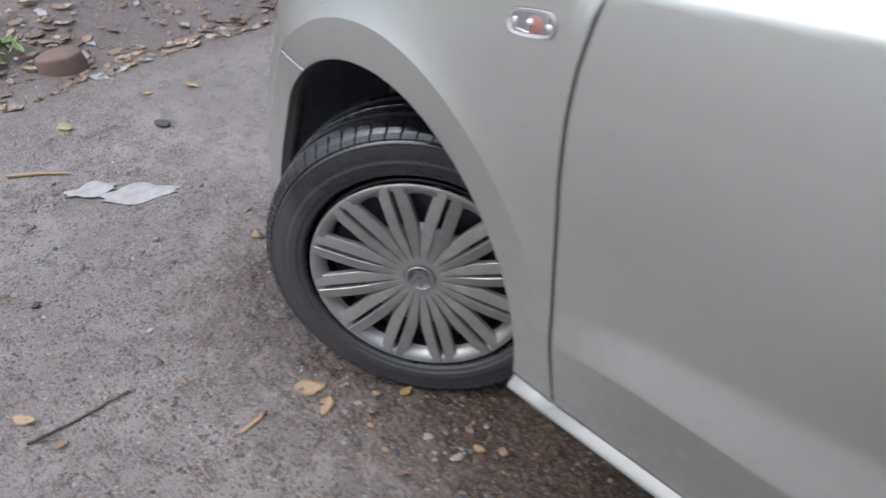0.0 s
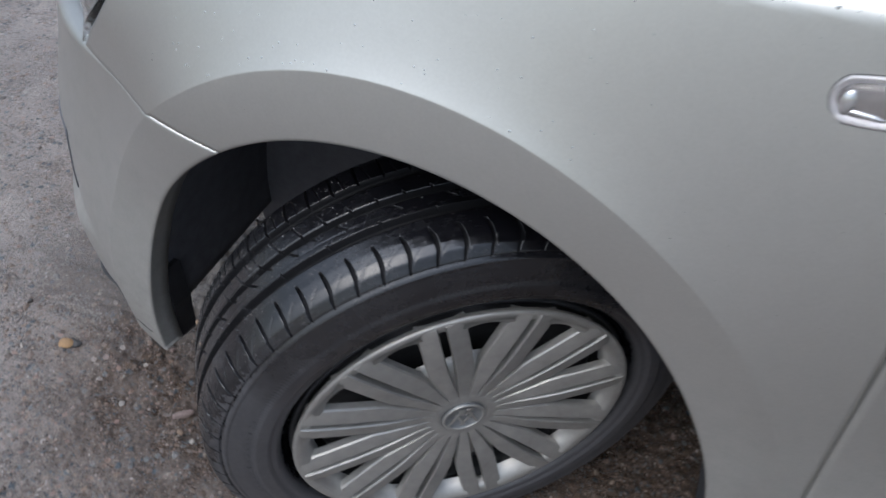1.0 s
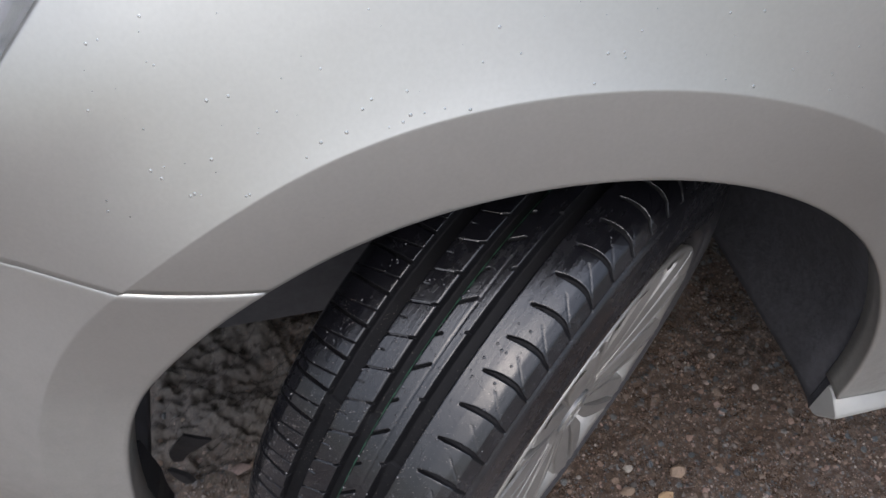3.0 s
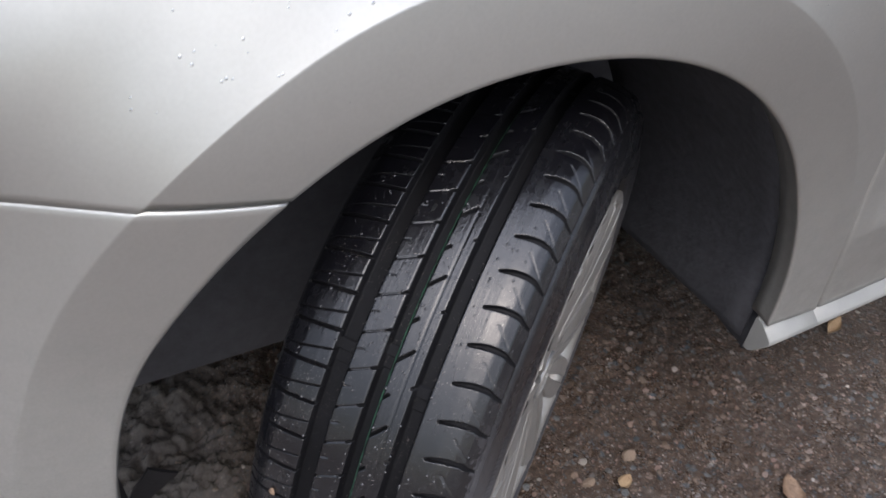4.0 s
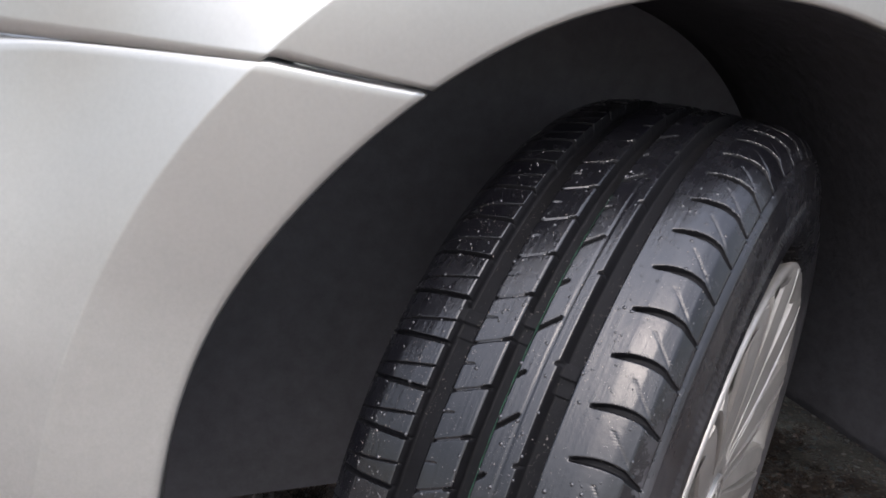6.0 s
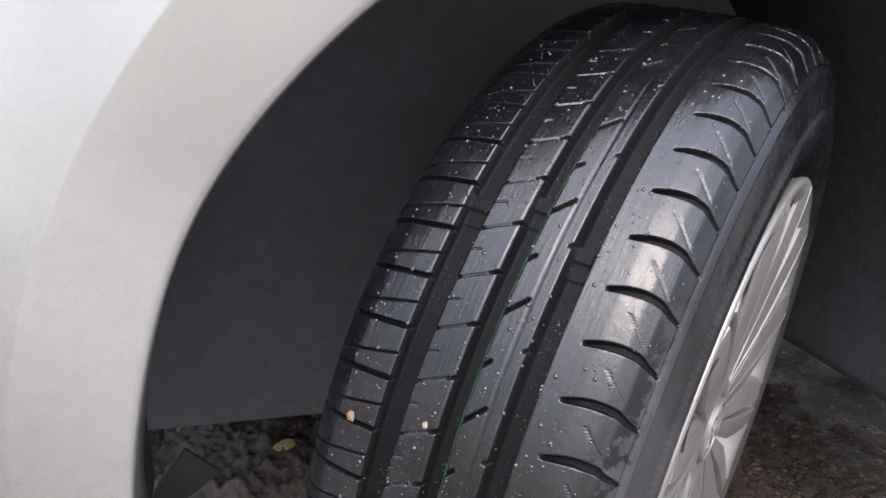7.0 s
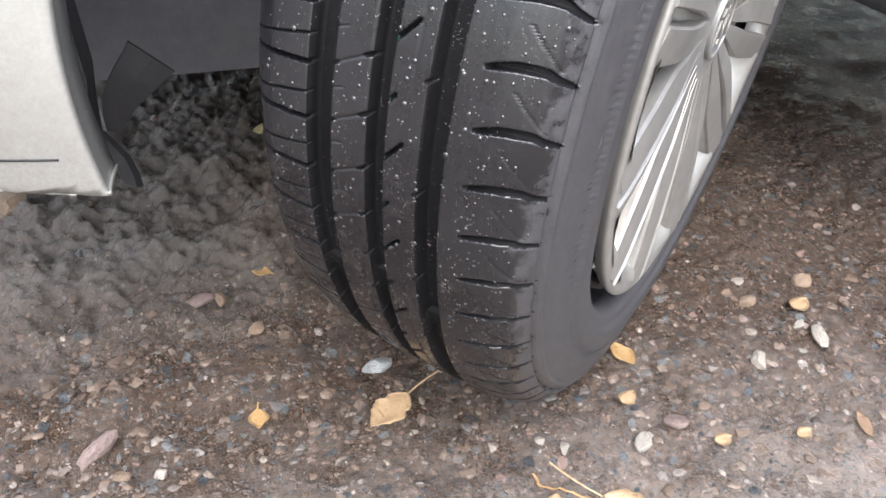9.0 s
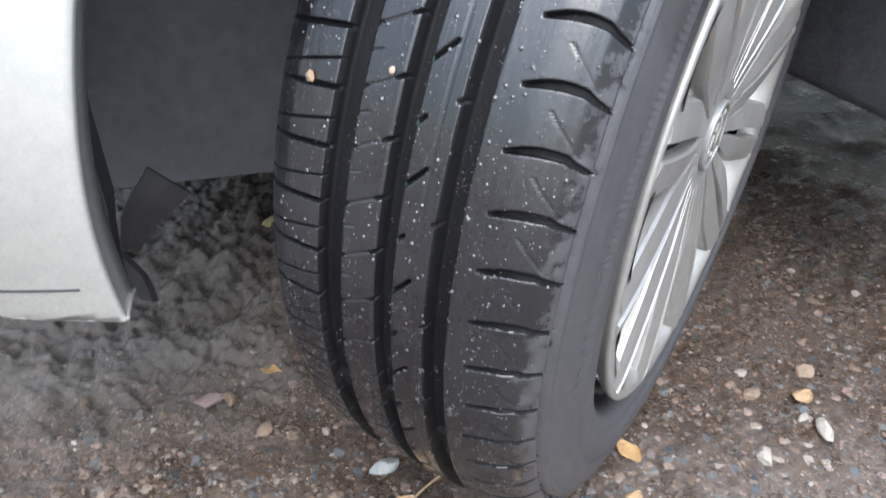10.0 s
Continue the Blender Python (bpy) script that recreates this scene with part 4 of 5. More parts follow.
def build_cover(parent):
    # dished ring that carries the spokes
    n = 144
    ring = [(0.2000, 0.0020), (0.2030, 0.0072), (0.2032, 0.0098), (0.2018, 0.0112), (0.1985, 0.0112), (0.1955, 0.0104), (0.190, 0.0098), (0.186, 0.005), (0.185, -0.006)]
    pts = [(r * math.cos(2 * math.pi * i / n), r * math.sin(2 * math.pi * i / n), h) for i in range(n) for r, h in ring]
    cover = part("wheel_cover", mesh_of("wheel_cover", pts, grid_faces(n, len(ring), loop_rows=True), COVER), parent, "silver plastic wheel cover with twelve spoke pairs")
    disc = [(0.0, -0.001), (0.026, -0.001), (0.0275, 0.0010), (0.033, 0.0018), (0.040, 0.0016), (0.052, -0.0005), (0.080, -0.002), (0.108, -0.004), (0.111, -0.012)]
    pts = [(max(r, 0.0005) * math.cos(2 * math.pi * i / 96), max(r, 0.0005) * math.sin(2 * math.pi * i / 96), h) for i in range(96) for r, h in disc]
    part("hub_disc", mesh_of("hub_disc", pts, grid_faces(96, len(disc), loop_rows=True), COVER), parent, "silver middle of the wheel cover")

    def bar(side):
        # one tapered bar with a flat crown, narrow chamfers and sloping flanks
        out, rows = [], 30
        for i in range(rows):
            r = 0.033 + (0.1988 - 0.033) * i / (rows - 1)
            pitch = r * radians(15)
            slit = 0.0005 + 0.0034 * float(smoothstep(0.045, 0.13, r))
            half = min(pitch * 0.47 - slit * 0.5, 0.0115)
            mid = side * (half + slit)
            top = float(cover_height(r))
            lean = side * 0.0020 * float(smoothstep(0.04, 0.12, r))
            for u, dz in ((-1.0, -0.010), (-0.96, -0.0022), (-0.86, -0.0002), (-0.4, 0.0), (0.4, 0.0), (0.86, -0.0002), (0.96, -0.0022), (1.0, -0.010)):
                out.append((r, mid + half * u, top + dz - lean * u))
        faces = grid_faces(rows, 8)
        faces.append(tuple(range(8)))
        faces.append(tuple((rows - 1) * 8 + k for k in range(7, -1, -1)))
        return mesh_of("spoke", out, faces, COVER, False)

    bars = [bar(-1), bar(1)]
    web = []
    for k in range(12):
        turn = pose(0, 0, 0, 0, 0, 16.8 + 30 * k)
        for me in bars:
            part("spoke", me, parent, "", turn)
    # slanting web that closes the inner end of each window, with the lip at its outer end
    pts = []
    for r, hh, w in ((0.060, 0.001, 0.20), (0.10, -0.003, 0.5), (0.110, -0.006, 0.5), (0.114, -0.012, 0.5)):
        for u in (-1, -0.4, 0.4, 1):
            pts.append((r, u * w * r * radians(15), hh))
    web = mesh_of("web", pts, grid_faces(4, 4), COVER)
    lip = []
    for r, hh in ((0.178, -0.010), (0.181, -0.003), (0.186, 0.0075), (0.192, 0.0105)):
        for u in np.linspace(-1, 1, 7):
            lip.append((r - 0.006 * u * u * (r < 0.187), u * r * radians(8.5), hh + 0.002 * u * u))
    lip = mesh_of("window_lip", lip, grid_faces(4, 7), COVER)
    for k in range(12):
        turn = pose(0, 0, 0, 0, 0, 1.8 + 30 * k)
        part("web", web, parent, "", turn)
        part("window_lip", lip, parent, "", turn)
    # round badge with plain slanted bars
    n = 48
    ring = [(0.0265, 0.000), (0.0265, 0.0035), (0.0255, 0.0045), (0.0235, 0.0045), (0.0228, 0.0030), (0.0005, 0.0030)]
    pts = [(r * math.cos(2 * math.pi * i / n), r * math.sin(2 * math.pi * i / n), h) for i in range(n) for r, h in ring]
    part("badge", mesh_of("badge", pts, grid_faces(n, len(ring), loop_rows=True), HOUSING), parent, "round grey badge with pale bars")
    ring = [(0.0266, 0.0035), (0.0262, 0.0047), (0.0232, 0.0047), (0.0228, 0.0035)]
    pts = [(r * math.cos(2 * math.pi * i / n), r * math.sin(2 * math.pi * i / n), h) for i in range(n) for r, h in ring]
    part("badge_ring", mesh_of("badge_ring", pts, grid_faces(n, len(ring), loop_rows=True), COVER), parent, "pale badge ring")
    for x, y, turn, ln in ((-0.010, 0.002, 62, 0.034), (0.010, 0.002, -62, 0.034), (-0.004, -0.004, -62, 0.026), (0.004, -0.004, 62, 0.026), (-0.0045, 0.012, -62, 0.014), (0.0045, 0.012, 62, 0.014)):
        part("badge_bar", block("badge_bar", (ln, 0.0034, 0.0018), (0, 0, 0), COVER, 0.0005), parent, "", pose(x, y, 0.0038, 0, 0, turn))


def build_rim(parent_pose):
    n = 96
    prof = [(0.060, -0.020), (0.12, -0.030), (0.165, -0.028), (0.176, -0.040), (0.180, -0.10), (0.190, -0.150), (0.200, -0.154), (0.2025, -0.148), (0.190, -0.130), (0.186, -0.03), (0.196, -0.008), (0.2040, -0.003), (0.2050, -0.010), (0.19, -0.02)]
    pts = [(r * math.cos(2 * math.pi * i / n), r * math.sin(2 * math.pi * i / n), h) for i in range(n) for r, h in prof]
    ob = part("front_wheel", mesh_of("front_wheel", pts, grid_faces(n, len(prof), loop_rows=True), STEEL), car, "steered front wheel with silver cover", parent_pose)
    return ob


def build_letters(text, start, step, parent):
    """Raised letters round the sidewall, with their tops outwards."""
    for k, ch in enumerate(text):
        curve = bpy.data.curves.new("letter", "FONT")
        curve.body, curve.size, curve.extrude, curve.align_x = ch, 0.0235, 0.00035, "CENTER"
        tmp = new("letter", curve)
        me = bpy.data.meshes.new_from_object(tmp.evaluated_get(bpy.context.evaluated_depsgraph_get()))
        bpy.data.objects.remove(tmp)
        me.materials.clear()
        me.materials.append(LETTER)
        t = radians(start + step * k)
        along, out = Vector((-math.sin(t), math.cos(t), 0)), Vector((math.cos(t), math.sin(t), 0))
        axle = Vector((0, 0, 1))
        at = Matrix((along, out * 0.972 - axle * 0.235, axle * 0.972 + out * 0.235)).transposed().to_4x4()
        at.translation = out * 0.2500 + axle * 0.0102
        part("letter", me, parent, "", at)


front_wheel = build_rim(WHEEL)
tyre = build_tyre(front_wheel)
build_stripe(front_wheel)
build_cover(front_wheel)
build_letters("ASYMMETRIC", -14.7, 3.6, front_wheel)


# ---- stones, leaves and litter ----
def stone_mesh(name, seed, material, flat=0.6, fine=1):
    rng = random.Random(seed)
    bm = bmesh.new()
    bmesh.ops.create_icosphere(bm, subdivisions=fine, radius=1.0)
    sx, sy = rng.uniform(0.75, 1.25), rng.uniform(0.6, 1.0)
    # a few broken faces cut the round shape
    cuts = [(Vector((rng.uniform(-1, 1), rng.uniform(-1, 1), rng.uniform(-0.6, 1))).normalized(), rng.uniform(0.45, 0.8)) for _ in range(9)]
    for v in bm.verts:
        co = v.co.copy()
        for way, reach_to in cuts:
            over = co.dot(way) - reach_to
            if over > 0:
                co -= way * over * 0.85
        k = rng.uniform(0.86, 1.1) if fine == 1 else rng.uniform(0.90, 1.08)
        v.co = Vector((co.x * sx * k, co.y * sy * k, co.z * flat * k))
    return bm_mesh(name, bm, material, False)


def scatter_pebbles(name, count, box, sizes, seed, parent, coarse=False, small=3.0):
    """Half-sunk pebbles of random size and turn, in one mesh."""
    rng = np.random.RandomState(seed)
    phi = (1 + 5**0.5) / 2
    ico = np.array([(-1, phi, 0), (1, phi, 0), (-1, -phi, 0), (1, -phi, 0), (0, -1, phi), (0, 1, phi), (0, -1, -phi), (0, 1, -phi), (phi, 0, -1), (phi, 0, 1), (-phi, 0, -1), (-phi, 0, 1)]) / math.hypot(1, phi)
    tris = np.array([(0, 11, 5), (0, 5, 1), (0, 1, 7), (0, 7, 10), (0, 10, 11), (1, 5, 9), (5, 11, 4), (11, 10, 2), (10, 7, 6), (7, 1, 8), (3, 9, 4), (3, 4, 2), (3, 2, 6), (3, 6, 8), (3, 8, 9), (4, 9, 5), (2, 4, 11), (6, 2, 10), (8, 6, 7), (9, 8, 1)])
    if coarse:
        ico = np.array([(1, 0, 0), (-1, 0, 0), (0, 1, 0), (0, -1, 0), (0, 0, 1), (0, 0, -1)], float)
        tris = np.array([(0, 2, 4), (2, 1, 4), (1, 3, 4), (3, 0, 4), (2, 0, 5), (1, 2, 5), (3, 1, 5), (0, 3, 5)])
    corners = len(ico)
    x, y = rng.uniform(box[0], box[1], count), rng.uniform(box[2], box[3], count)
    size = sizes[0] * (sizes[1] / sizes[0]) ** (rng.rand(count) ** small)
    mud = smoothstep(0.06, 0.2, y) * smoothstep(-0.16, -0.28, x)
    keep = rng.rand(count) > np.maximum(0.88 * mud, 0.65 * smoothstep(-0.08, 0.02, x) * smoothstep(-0.04, 0.04, y))
    if coarse:
        keep &= ~((x > -0.72) & (x < 0.52) & (y > -0.30) & (y < 0.62))
    x, y, size, count = x[keep], y[keep], size[keep], int(keep.sum())
    jag = rng.uniform(0.72, 1.15, (count, corners, 1))
    shape = np.stack([rng.uniform(0.8, 1.3, count), rng.uniform(0.6, 1.0, count), rng.uniform(0.18, 0.38, count)], -1)
    v = ico[None] * jag * shape[:, None]
    t = rng.uniform(0, 2 * np.pi, count)
    c, sn = np.cos(t)[:, None], np.sin(t)[:, None]
    vx, vy, vz = v[..., 0] * c - v[..., 1] * sn, v[..., 0] * sn + v[..., 1] * c, v[..., 2]
    z = ground_height(x, y) + size * (rng.uniform(-0.55, 0.0, count) if coarse else rng.uniform(-0.95, -0.3, count)) * shape[:, 2]
    co = np.stack([vx * size[:, None] + x[:, None], vy * size[:, None] + y[:, None], vz * size[:, None] + z[:, None]], -1).reshape(-1, 3)
    faces = (tris[None] + corners * np.arange(count)[:, None, None]).reshape(-1, 3)
    me = bpy.data.meshes.new(name)
    me.from_pydata(co.tolist(), [], faces.tolist())
    me.materials.append(PEBBLE)
    return tagged(part(name, me, parent, "mixed grey, tan and white pebbles sunk in the soil"), kind="stuff")


ground = bpy.data.objects["ground"]
scatter_pebbles("pebbles", 36000, (-0.75, 0.55, -0.32, 0.65), (0.0008, 0.0072), 3, ground)
scatter_pebbles("gravel", 62000, (-2.1, 0.7, -0.95, 0.75), (0.0018, 0.0090), 4, ground, True)
scatter_pebbles("chippings", 9000, (-2.0, 0.3, -0.95, 0.55), (0.003, 0.0120), 7, ground, True, 1.5)

STONES = [stone_mesh("stone", 40 + k, STONE, 0.55) for k in range(8)]


def loose_stones():
    rng = random.Random(11)
    made = 0
    while made < 300:
        near = made < 110
        x, y = (rng.uniform(-0.7, 0.5), rng.uniform(-0.3, 0.5)) if near else (rng.uniform(-1.7, 0.15), rng.uniform(-0.85, 0.1))
        size = 0.0040 + 0.005 * rng.random() ** 3 if near else 0.0055 + 0.0085 * rng.random() ** 2.5
        z = float(ground_height(np.array(x), np.array(y)))
        ob = part("stone", STONES[made % 8], ground, "", pose(x, y, z + size * (rng.uniform(-0.3, 0.05) if near else rng.uniform(-0.05, 0.25)), rng.uniform(-20, 20), rng.uniform(-20, 20), rng.uniform(0, 360)))
        ob.scale = (size, size, size)
        made += 1


def single_stone(x, y, size, colour, label, seed, turn=0.0, stretch=1.0):
    mat = make_plain("stone_" + str(seed), tuple(0.82 * c for c in colour), 0.6, 0.0, 9.0, 0.4, 0.002)
    z = float(ground_height(np.array(x), np.array(y)))
    ob = new("stone", stone_mesh("stone", seed, mat, 0.5, 2))
    ob.matrix_world = pose(x, y, z + size * 0.3, 5, -6, turn)
    ob.scale = (size * stretch, size, size)
    tagged(ob, label, "stone")


WHITE_STONE, TAN_STONE, PINK_STONE, DARK_STONE = (0.44, 0.40, 0.35), (0.29, 0.21, 0.15), (0.27, 0.20, 0.18), (0.075, 0.07, 0.068)
for row in ((0.165, -0.061, 0.0115, WHITE_STONE, "pale angular stone on wet soil", 61, 60, 1.3), (0.155, -0.042, 0.006, WHITE_STONE, "small pale stone on wet soil", 62, 20, 1.2),
            (0.210, 0.013, 0.014, TAN_STONE, "tan broken stone on wet soil", 63, 10, 1.1), (-0.032, -0.108, 0.0115, PINK_STONE, "pinkish rough stone on the asphalt", 64, 0, 1.0),
            (-0.065, -0.114, 0.0100, WHITE_STONE, "pale rounded stone on the asphalt", 65, 40, 1.2), (-0.142, -0.086, 0.0055, WHITE_STONE, "small white stone on the asphalt", 66, 0, 1.2),
            (-0.127, -0.098, 0.0060, WHITE_STONE, "small white flat stone on the asphalt", 67, 80, 1.5), (-0.441, -0.024, 0.006, TAN_STONE, "tan pebble sunk in the asphalt", 68, 0, 1.2),
            (-0.454, 0.004, 0.013, PINK_STONE, "flat reddish stone sunk in the asphalt", 69, 50, 1.7), (-0.237, 0.031, 0.012, (0.410, 0.430, 0.42), "grey broken stone beside the tyre", 70, 0, 1.1)):
    single_stone(*row)
for row in ((-0.323, 0.095, 0.010, TAN_STONE, "tan stone in the mud", 71, 0, 1.1), (-0.345, 0.148, 0.011, TAN_STONE, "tan upright stone in the mud", 72, 70, 1.1),
            (-0.366, 0.143, 0.011, PINK_STONE, "long reddish stone in the mud", 73, 10, 1.8), (-0.519, 0.325, 0.022, TAN_STONE, "larger tan stone beneath the bumper", 74, 0, 1.1),
            (-0.248, 0.428, 0.013, (0.538, 0.460, 0.22), "yellowish stone under the car", 75, 0, 1.3), (0.087, -0.067, 0.012, WHITE_STONE, "pale stone beside the front wheel", 76, 0, 1.1),
            (-0.351, -0.341, 0.012, TAN_STONE, "pale tan stone on the asphalt", 77, 0, 1.1), (0.132, 0.002, 0.011, TAN_STONE, "tan stone under the sill", 78, 0, 1.2),
            (-0.799, -0.484, 0.016, DARK_STONE, "dark lump of asphalt on the road", 79, 0, 1.3), (-0.856, -0.162, 0.014, (0.292, 0.299, 0.28), "grey stone on the road", 80, 0, 1.2),
            (-0.703, 0.048, 0.015, DARK_STONE, "dark stone on the road", 81, 20, 1.3), (-1.457, 0.149, 0.028, DARK_STONE, "dark clod on the road", 82, 30, 1.8),
            (-1.651, -0.099, 0.022, (0.391, 0.309, 0.18), "tan chip of wood on the road", 83, 20, 1.8), (0.143, 0.032, 0.006, WHITE_STONE, "small white stone under the wheel arch", 84, 0, 1.2),
            (-0.708, 0.043, 0.014, (0.412, 0.249, 0.12), "tan brown stone on the road", 85, 10, 1.4)):
    single_stone(*row)


def leaf_mesh(name, length, width, material, seed, lobes=0, stem=0.5):
    """A thin curled leaf with a midrib and a stem, pointing along x."""
    rng = random.Random(seed)
    n, half = 24, []
    for i in range(n + 1):
        t = i / n
        w = math.sin(math.pi * t**0.85) ** 0.9 * (1 + (0.16 * abs(math.sin(lobes * math.pi * t)) - 0.08 if lobes else 0)) * (1 + rng.uniform(-0.06, 0.06) + 0.07 * math.sin(11 * t + seed))
        half.append((t, max(0.004, w)))
    verts, faces = [], []
    for layer in (0, 1):
        for t, w in half:
            for u in (-1, -0.5, 0, 0.5, 1):
                curl = 0.05 * abs(u) ** 1.5 + 0.10 * (t - 0.5) ** 2 + 0.035 * math.sin(5 * t + 3 * u + seed) + 0.012 * math.sin(17 * t + 5 * u)
                verts.append((length * (t - 0.5), width / 2 * u * w * (1 + 0.03 * rng.uniform(-1, 1) * (abs(u) == 1)), length * curl * 0.6 + 0.0006 * layer))
    k = 5 * (n + 1)
    f = grid_faces(n + 1, 5)
    faces += [tuple(reversed(q)) for q in f] + [tuple(v + k for v in q) for q in f]
    for i in range(n):
        for c in (0, 4):
            faces.append((i * 5 + c, (i + 1) * 5 + c, k + (i + 1) * 5 + c, k + i * 5 + c))
    base = len(verts)
    if stem:
        for i in range(7):
            t = i / 6
            x, yy = -length * (0.5 + stem * t), length * 0.14 * stem * t * t
            for a in range(4):
                verts.append((x, yy + 0.0009 * math.cos(a * 1.57), 0.02 * length + 0.05 * length * t + 0.0009 * math.sin(a * 1.57)))
        faces += [tuple(base + v for v in q) for q in grid_faces(7, 4, loop_cols=True)]
    return mesh_of(name, verts, faces, material)


def fallen_leaf(x, y, length, width, material, label, seed, turn, lobes=0, stem=0.5, lift=0.004):
    ob = new("fallen_leaf", leaf_mesh("fallen_leaf", length, width, material, seed, lobes, stem))
    z = float(ground_height(np.array(x), np.array(y)))
    ob.matrix_world = pose(x, y, z + lift, 0, 0, turn)
    tagged(ob, label, "leaf", group="fallen leaves")


for row in ((-0.245, -0.028, 0.046, 0.026, LEAF_TAN, "curled tan autumn leaf with a long stem by the tyre", 1, 212, 3, 0.75), (-0.341, -0.003, 0.020, 0.015, LEAF_YELLOW, "small yellow leaf on the asphalt", 2, 262, 0, 0.3),
            (-0.029, -0.023, 0.034, 0.018, LEAF_YELLOW, "yellow brown leaf against the tyre", 3, 100, 0, 0.0), (-0.106, -0.166, 0.050, 0.030, LEAF_TAN, "tan leaf with a pale stem on the asphalt", 4, -50, 3, 0.9),
            (-0.058, -0.076, 0.019, 0.014, LEAF_TAN, "torn orange bit of leaf", 5, 30, 0, 0.0), (-0.004, -0.133, 0.017, 0.012, LEAF_TAN, "small orange bit of leaf", 6, 0, 0, 0.0),
            (0.122, -0.156, 0.028, 0.011, LEAF_BROWN, "narrow red brown leaf", 7, 70, 0, 0.0), (0.062, -0.150, 0.016, 0.011, LEAF_TAN, "faded tan bit of leaf", 8, 10, 0, 0.0)):
    fallen_leaf(*row)
for row in ((-0.304, 0.175, 0.020, 0.013, LEAF_YELLOW, "small yellow leaf in the mud", 9, 150, 0, 0.8), (-0.170, -0.162, 0.066, 0.046, LEAF_TAN, "crumpled tan leaf with lobes beside the wheel", 10, 60, 4, 0.3),
            (-0.156, -0.303, 0.085, 0.012, LEAF_TAN, "long rolled tan leaf", 11, -80, 0, 0.0), (-0.461, -0.621, 0.05, 0.03, LEAF_TAN, "tan leaf on the road", 12, 40, 0, 0.2),
            (-0.350, -0.592, 0.03, 0.02, LEAF_BROWN, "orange brown leaf on the road", 13, 80, 0, 0.0), (-1.680, 0.364, 0.07, 0.03, LEAF_TAN, "pale tan leaf on the road", 14, 10, 0, 0.2),
            (-1.720, 0.218, 0.04, 0.025, LEAF_TAN, "small tan leaf on the road", 15, 60, 0, 0.0), (0.703, 0.065, 0.06, 0.02, LEAF_TAN, "tan leaf under the sill", 16, 20, 0, 0.0),
            (0.380, -0.132, 0.05, 0.03, LEAF_BROWN, "red brown leaf near the sill", 17, 60, 0, 0.0), (0.177, -0.019, 0.026, 0.018, LEAF_TAN, "tan bit of leaf near the wheel", 18, 20, 0, 0.0)):
    fallen_leaf(*row)


def twig(x0, y0, x1, y1, radius, label, seed, material):
    rng = random.Random(seed)
    pts, n = [], 14
    for i in range(n):
        t = i / (n - 1)
        x, y = x0 + (x1 - x0) * t + 0.006 * math.sin(4 * t + seed) + rng.uniform(-0.0015, 0.0015), y0 + (y1 - y0) * t + rng.uniform(-0.0015, 0.0015)
        z = float(ground_height(np.array(x), np.array(y))) + radius * 1.2
        for a in range(6):
            pts.append((x + radius * math.cos(a * 1.047), y, z + radius * math.sin(a * 1.047) * (1 - 0.4 * t)))
    ob = new("twig", mesh_of("twig", pts, grid_faces(n, 6, loop_cols=True), material))
    tagged(ob, label, "twig")


twig(-0.401, -0.639, -0.385, -0.437, 0.003, "thin dark twig on the road", 1, TWIG)
twig(-1.449, -0.341, -1.342, -0.199, 0.006, "pale stripped twig on the road", 2, LEAF_TAN)
twig(-0.159, -0.109, -0.133, -0.141, 0.0012, "thin pale stem on the asphalt", 3, LEAF_YELLOW)


def wet_paper(x, y, length, width, turn, seed):
    rng = np.random.RandomState(seed)
    n, m = 16, 10
    pts = []
    for layer in (0, 1):
        for i in range(n):
            for j in range(m):
                u, v = i / (n - 1) - 0.5, j / (m - 1) - 0.5
                edge = 1 + 0.35 * (math.sin(7 * u + seed) * (abs(v) > 0.4) + math.sin(9 * v) * (abs(u) > 0.45) * 0.3)
                pts.append((length * u * (1 + 0.1 * math.sin(9 * v)), width * v * edge * (0.6 + 0.4 * math.cos(3 * u)), 0.004 + 0.0015 * rng.rand() + 0.002 * math.sin(8 * u) * math.sin(6 * v) + 0.0008 * layer))
    pts = np.array(pts)
    pts[n * m:, :2] = pts[:n * m, :2]
    pts[n * m:, 2] = pts[:n * m, 2] + 0.0008
    f = grid_faces(n, m)
    ob = new("paper", mesh_of("paper", pts, [tuple(reversed(q)) for q in f] + [tuple(v + n * m for v in q) for q in f], PAPER))
    ob.matrix_world = pose(x, y, float(ground_height(np.array(x), np.array(y))) + 0.001, 0, 0, turn)
    tagged(ob, "flattened grey scrap of wet paper on the road", "litter")


wet_paper(-1.215, -0.188, 0.13, 0.07, 70, 1)
wet_paper(-1.106, -0.092, 0.20, 0.09, 62, 2)


